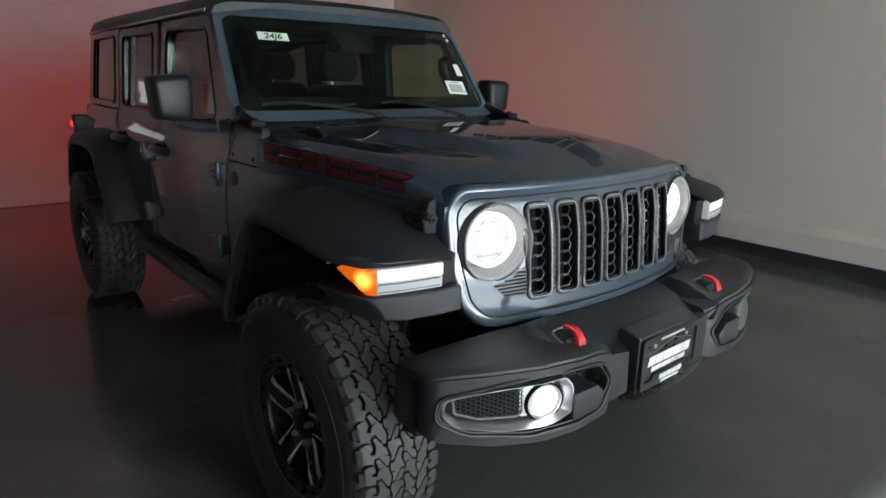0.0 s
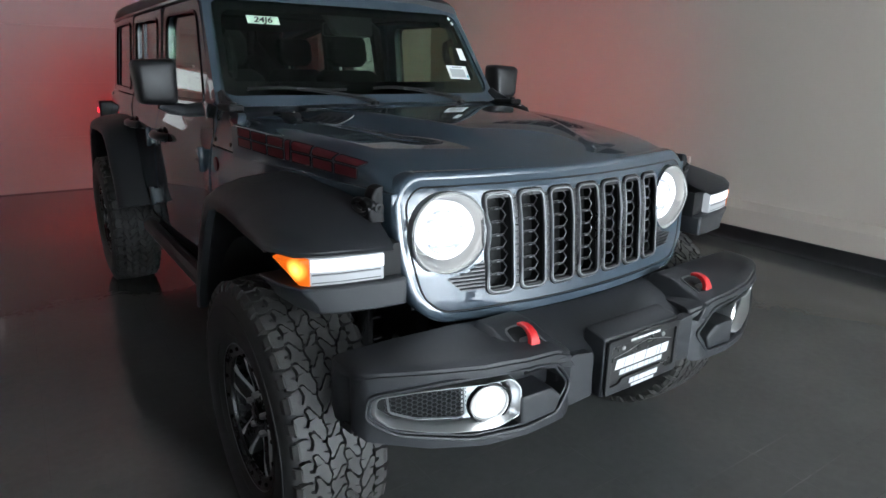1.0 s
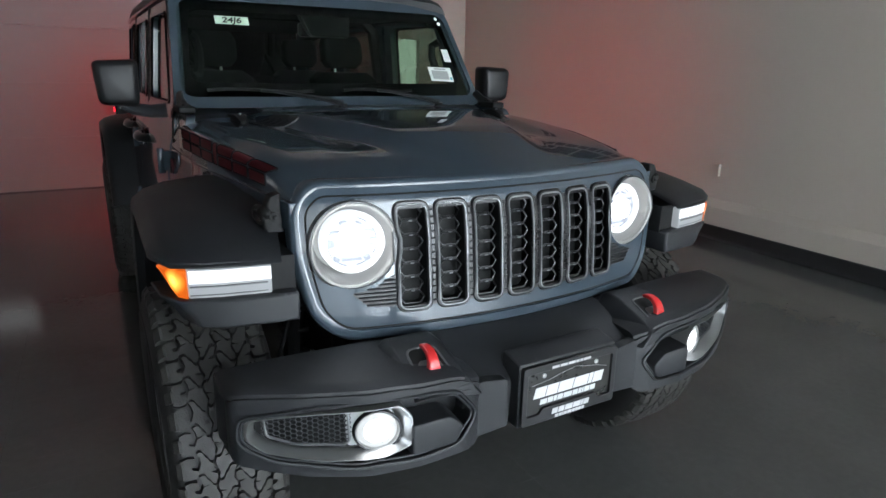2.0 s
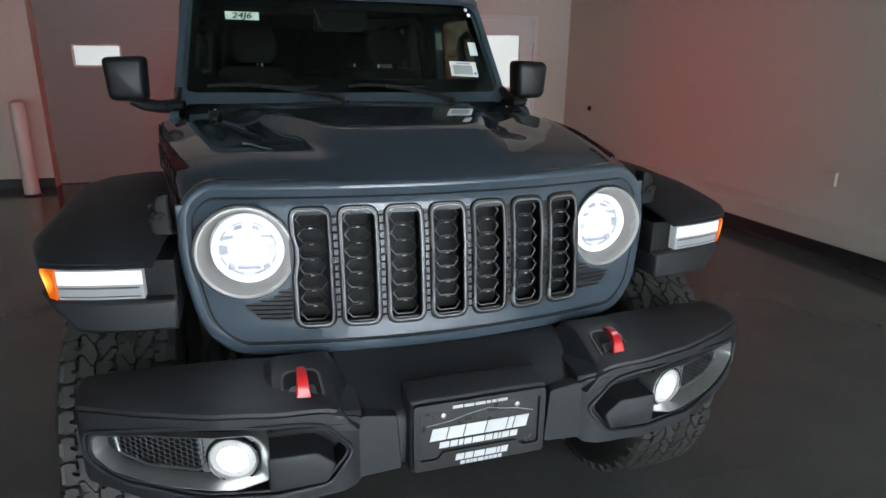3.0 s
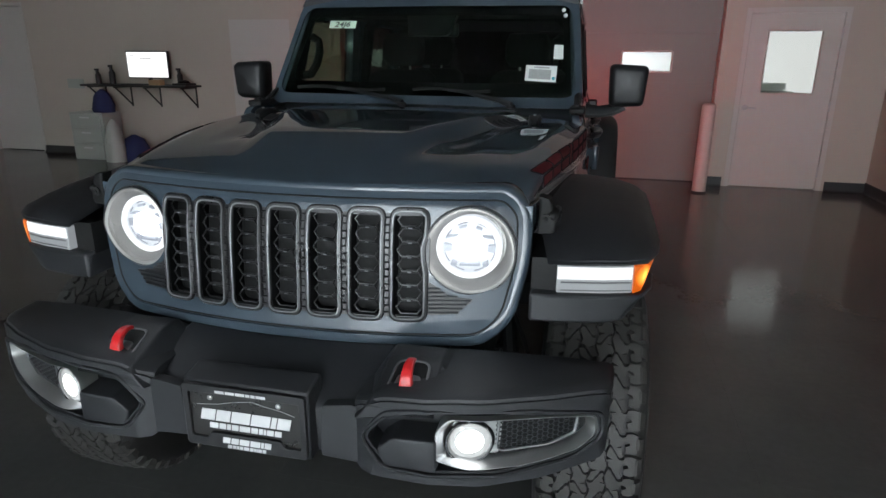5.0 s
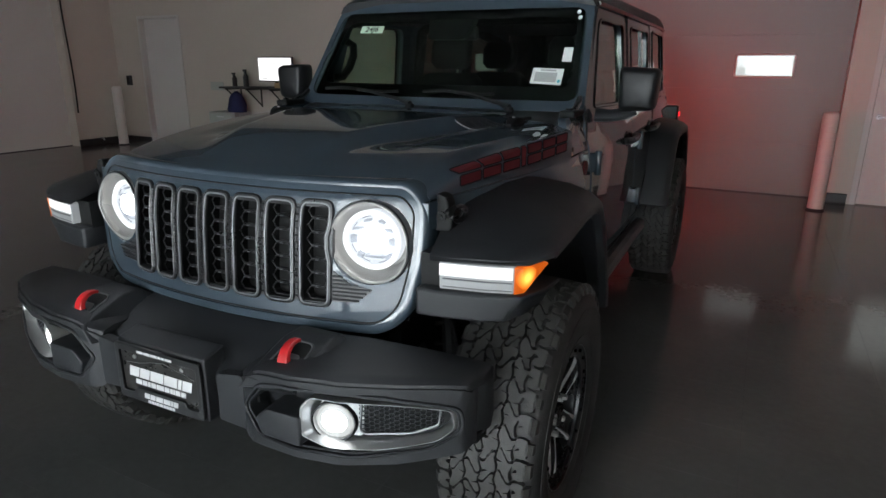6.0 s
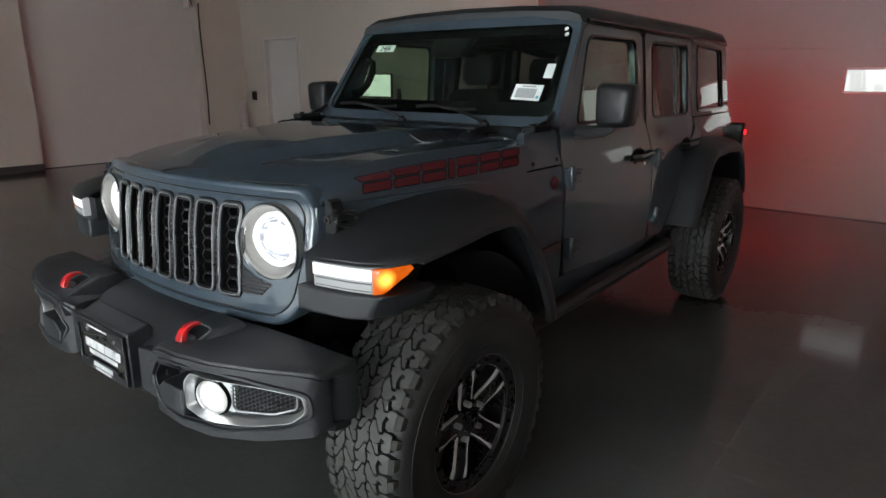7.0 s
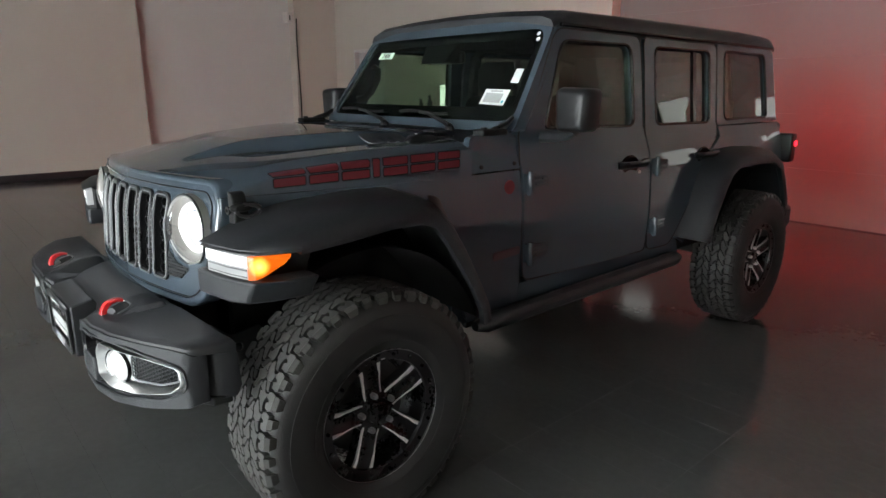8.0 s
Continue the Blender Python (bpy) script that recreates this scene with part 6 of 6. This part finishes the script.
part("rear_axle", tube([(-0.66, 3.008, 0.428), (-0.16, 3.008, 0.428), (0.0, 3.008, 0.428), (0.16, 3.008, 0.428), (0.66, 3.008, 0.428)], [0.045, 0.05, 0.14, 0.05, 0.045], 12), UNDER, under)
part("tie_rod", tube([(-0.60, -0.17, 0.42), (0.60, -0.17, 0.42)], 0.018, 8), DIRTY_STEEL, under)
part("track_bar", tube([(-0.50, -0.13, 0.44), (0.45, -0.10, 0.62)], 0.02, 8), UNDER, under)
part("skid_plate", box(-0.36, 0.36, -0.42, -0.36, 0.50, 0.80), UNDER, under)
part("radiator", box(-0.36, 0.36, -0.36, -0.30, 0.62, 1.12), UNDER, under)
part("firewall", box(-0.68, 0.68, 0.62, 0.66, 0.50, 1.24), UNDER, under)
part("cabin_floor", box(-0.70, 0.70, 0.66, 3.64, 0.56, 0.62), UNDER, under)
dash = part("dashboard", loft([[(x, y, z) for y, z in ((0.80, 1.10), (0.84, 1.30), (0.95, 1.325), (1.10, 1.305), (1.16, 1.24), (1.12, 1.05))] for x in (-0.66, -0.3, 0.3, 0.66)], True), SEAT, car, "black dashboard", 0.012)
part("dash_screen", box(-0.16, 0.12, 1.13, 1.155, 1.22, 1.33), GLOSS_BLACK, dash, "", 0.006)
sw = part("steering_wheel", tube([(0.37 + 0.185 * math.cos(a), 1.27 + 0.185 * math.sin(a) * 0.42, 1.21 + 0.185 * math.sin(a) * 0.9) for a in [i * math.pi / 16 for i in range(32)]], 0.016, 8, True), SEAT, car, "black steering wheel")
part("wheel_hub", lathe([(0.001, 0), (0.07, 0), (0.06, 0.04), (0.001, 0.045)], 18, lambda a, b, h: (0.37 + a, 1.27 + b * 0.42 - h * 0.9, 1.21 + b * 0.9 + h * 0.4)), SEAT, sw)
for k in (-1, 0, 1):
    part("wheel_spoke", tube([(0.37, 1.26, 1.21), (0.37 + 0.18 * (k or 0), 1.27 - (0.07 if k == 0 else 0.0), 1.21 - (0.165 if k == 0 else 0))], 0.014, 6), SEAT, sw)
for s in (-1, 1):
    for y0, nm in ((1.62, "front_seat"), (2.45, "rear_seat")):
        seat = part(nm, box(s * 0.13, s * 0.60, y0 - 0.35, y0 + 0.12, 0.80, 0.98), SEAT, car, "black cloth seat", 0.05)
        part("backrest", loft([[(s * x, y, z) for x, y in rounded([(a, y1), (b, y1), (b, y1 + 0.12), (a, y1 + 0.12)], 0.04, 3)] for a, b, y1, z in ((0.14, 0.60, y0 + 0.05, 0.92), (0.13, 0.61, y0 + 0.10, 1.15), (0.17, 0.57, y0 + 0.17, 1.40), (0.22, 0.52, y0 + 0.19, 1.44))], True), SEAT, seat, "", 0.01)
        part("headrest", loft([[(s * x, y, z) for x, y in rounded([(0.37 - w, y1), (0.37 + w, y1), (0.37 + w, y1 + 0.10), (0.37 - w, y1 + 0.10)], 0.035, 3)] for w, y1, z in ((0.09, y0 + 0.21, 1.46), (0.125, y0 + 0.20, 1.50), (0.125, y0 + 0.21, 1.60), (0.10, y0 + 0.23, 1.645))], True), SEAT, seat, "", 0.01)
        part("headrest_post", tube([(s * 0.33, y0 + 0.25, 1.40), (s * 0.33, y0 + 0.26, 1.52)], 0.007, 6), STEEL, seat)
    part("roll_bar", tube([(s * 0.60, 1.16, 1.70), (s * 0.62, 1.30, 1.735), (s * 0.62, 1.9, 1.745), (s * 0.61, 2.7, 1.74), (s * 0.60, 3.3, 1.66)], 0.035, 8), SEAT, car, "black padded roll bar")
    part("roll_hoop", tube([(s * 0.66, 1.93, 1.0), (s * 0.64, 1.93, 1.4), (s * 0.60, 1.93, 1.68), (s * 0.52, 1.93, 1.74), (0, 1.93, 1.75)], 0.035, 8), SEAT, car)
    part("roll_post", tube([(s * 0.66, 2.70, 1.0), (s * 0.62, 2.70, 1.70)], 0.035, 8), SEAT, car)
    part("grab_handle", tube([(s * 0.615, 0.985, 1.42), (s * 0.585, 1.02, 1.425), (s * 0.570, 1.06, 1.47), (s * 0.565, 1.095, 1.53), (s * 0.575, 1.11, 1.58), (s * 0.600, 1.085, 1.60)], 0.020, 8), SEAT, car, "black grab handle")
    part("door_card", sheet([(0.95, 0.75), (1.80, 0.75), (1.80, 1.28), (0.95, 1.28)], [], [], [1.0], side(s, 0.02, -0.05)), SEAT, car)
part("rear_mirror", box(-0.12, 0.12, 1.10, 1.14, 1.60, 1.66), SMOOTH_BLACK, car, "black inside mirror", 0.012)
part("headliner", box(-0.62, 0.62, 1.22, 3.5, 1.725, 1.738), SEAT, car)

# floor tiles last
L, W, G = 0.585, 0.198, 0.0002
tile_bm = loft([[(-L / 2 + k, -W / 2 + k, z), (L / 2 - k, -W / 2 + k, z), (L / 2 - k, W / 2 - k, z), (-L / 2 + k, W / 2 - k, z)] for k, z in ((G, -0.0015), (G, -0.0002), (G + 0.0001, 0.0))], True)
first = part("tile", tile_bm, FLOOR, None)
tile_me = first.data
bpy.data.objects.remove(first)
rest = bmesh.new()
near = []
ix0, ix1 = math.floor((XL - 2.03) / L), math.ceil((XR - 2.03) / L)
iy0, iy1 = math.floor((YFAR + 0.07) / W), math.ceil((YB + 0.07) / W)
for i in range(ix0, ix1 + 1):
    for j in range(iy0, iy1 + 1):
        x, y = 2.03 + (i + 0.5) * L, -0.07 + (j + 0.5) * W
        if x < XL - 0.3 or x > XR + 0.2 or y > YB + 0.3:
            continue
        d = math.hypot((x - 1.2) * 0.8, y - 0.6)
        near.append((d, x, y))
near.sort()
for n, (d, x, y) in enumerate(near):
    if n < 300:
        t = new("tile", tile_me)
        t.parent = floor
        t.location = (x, y, 0)
    else:
        vs = [rest.verts.new((x + a * (L / 2 - k), y + b * (W / 2 - k), z)) for k, z in ((G, -0.0015), (G + 0.0004, 0.0)) for a, b in ((-1, -1), (1, -1), (1, 1), (-1, 1))]
        rest.faces.new(vs[4:])
        for k in range(4):
            rest.faces.new((vs[k], vs[(k + 1) % 4], vs[4 + (k + 1) % 4], vs[4 + k]))
tagged(part("far_tiles", rest, FLOOR, floor), kind="stuff")
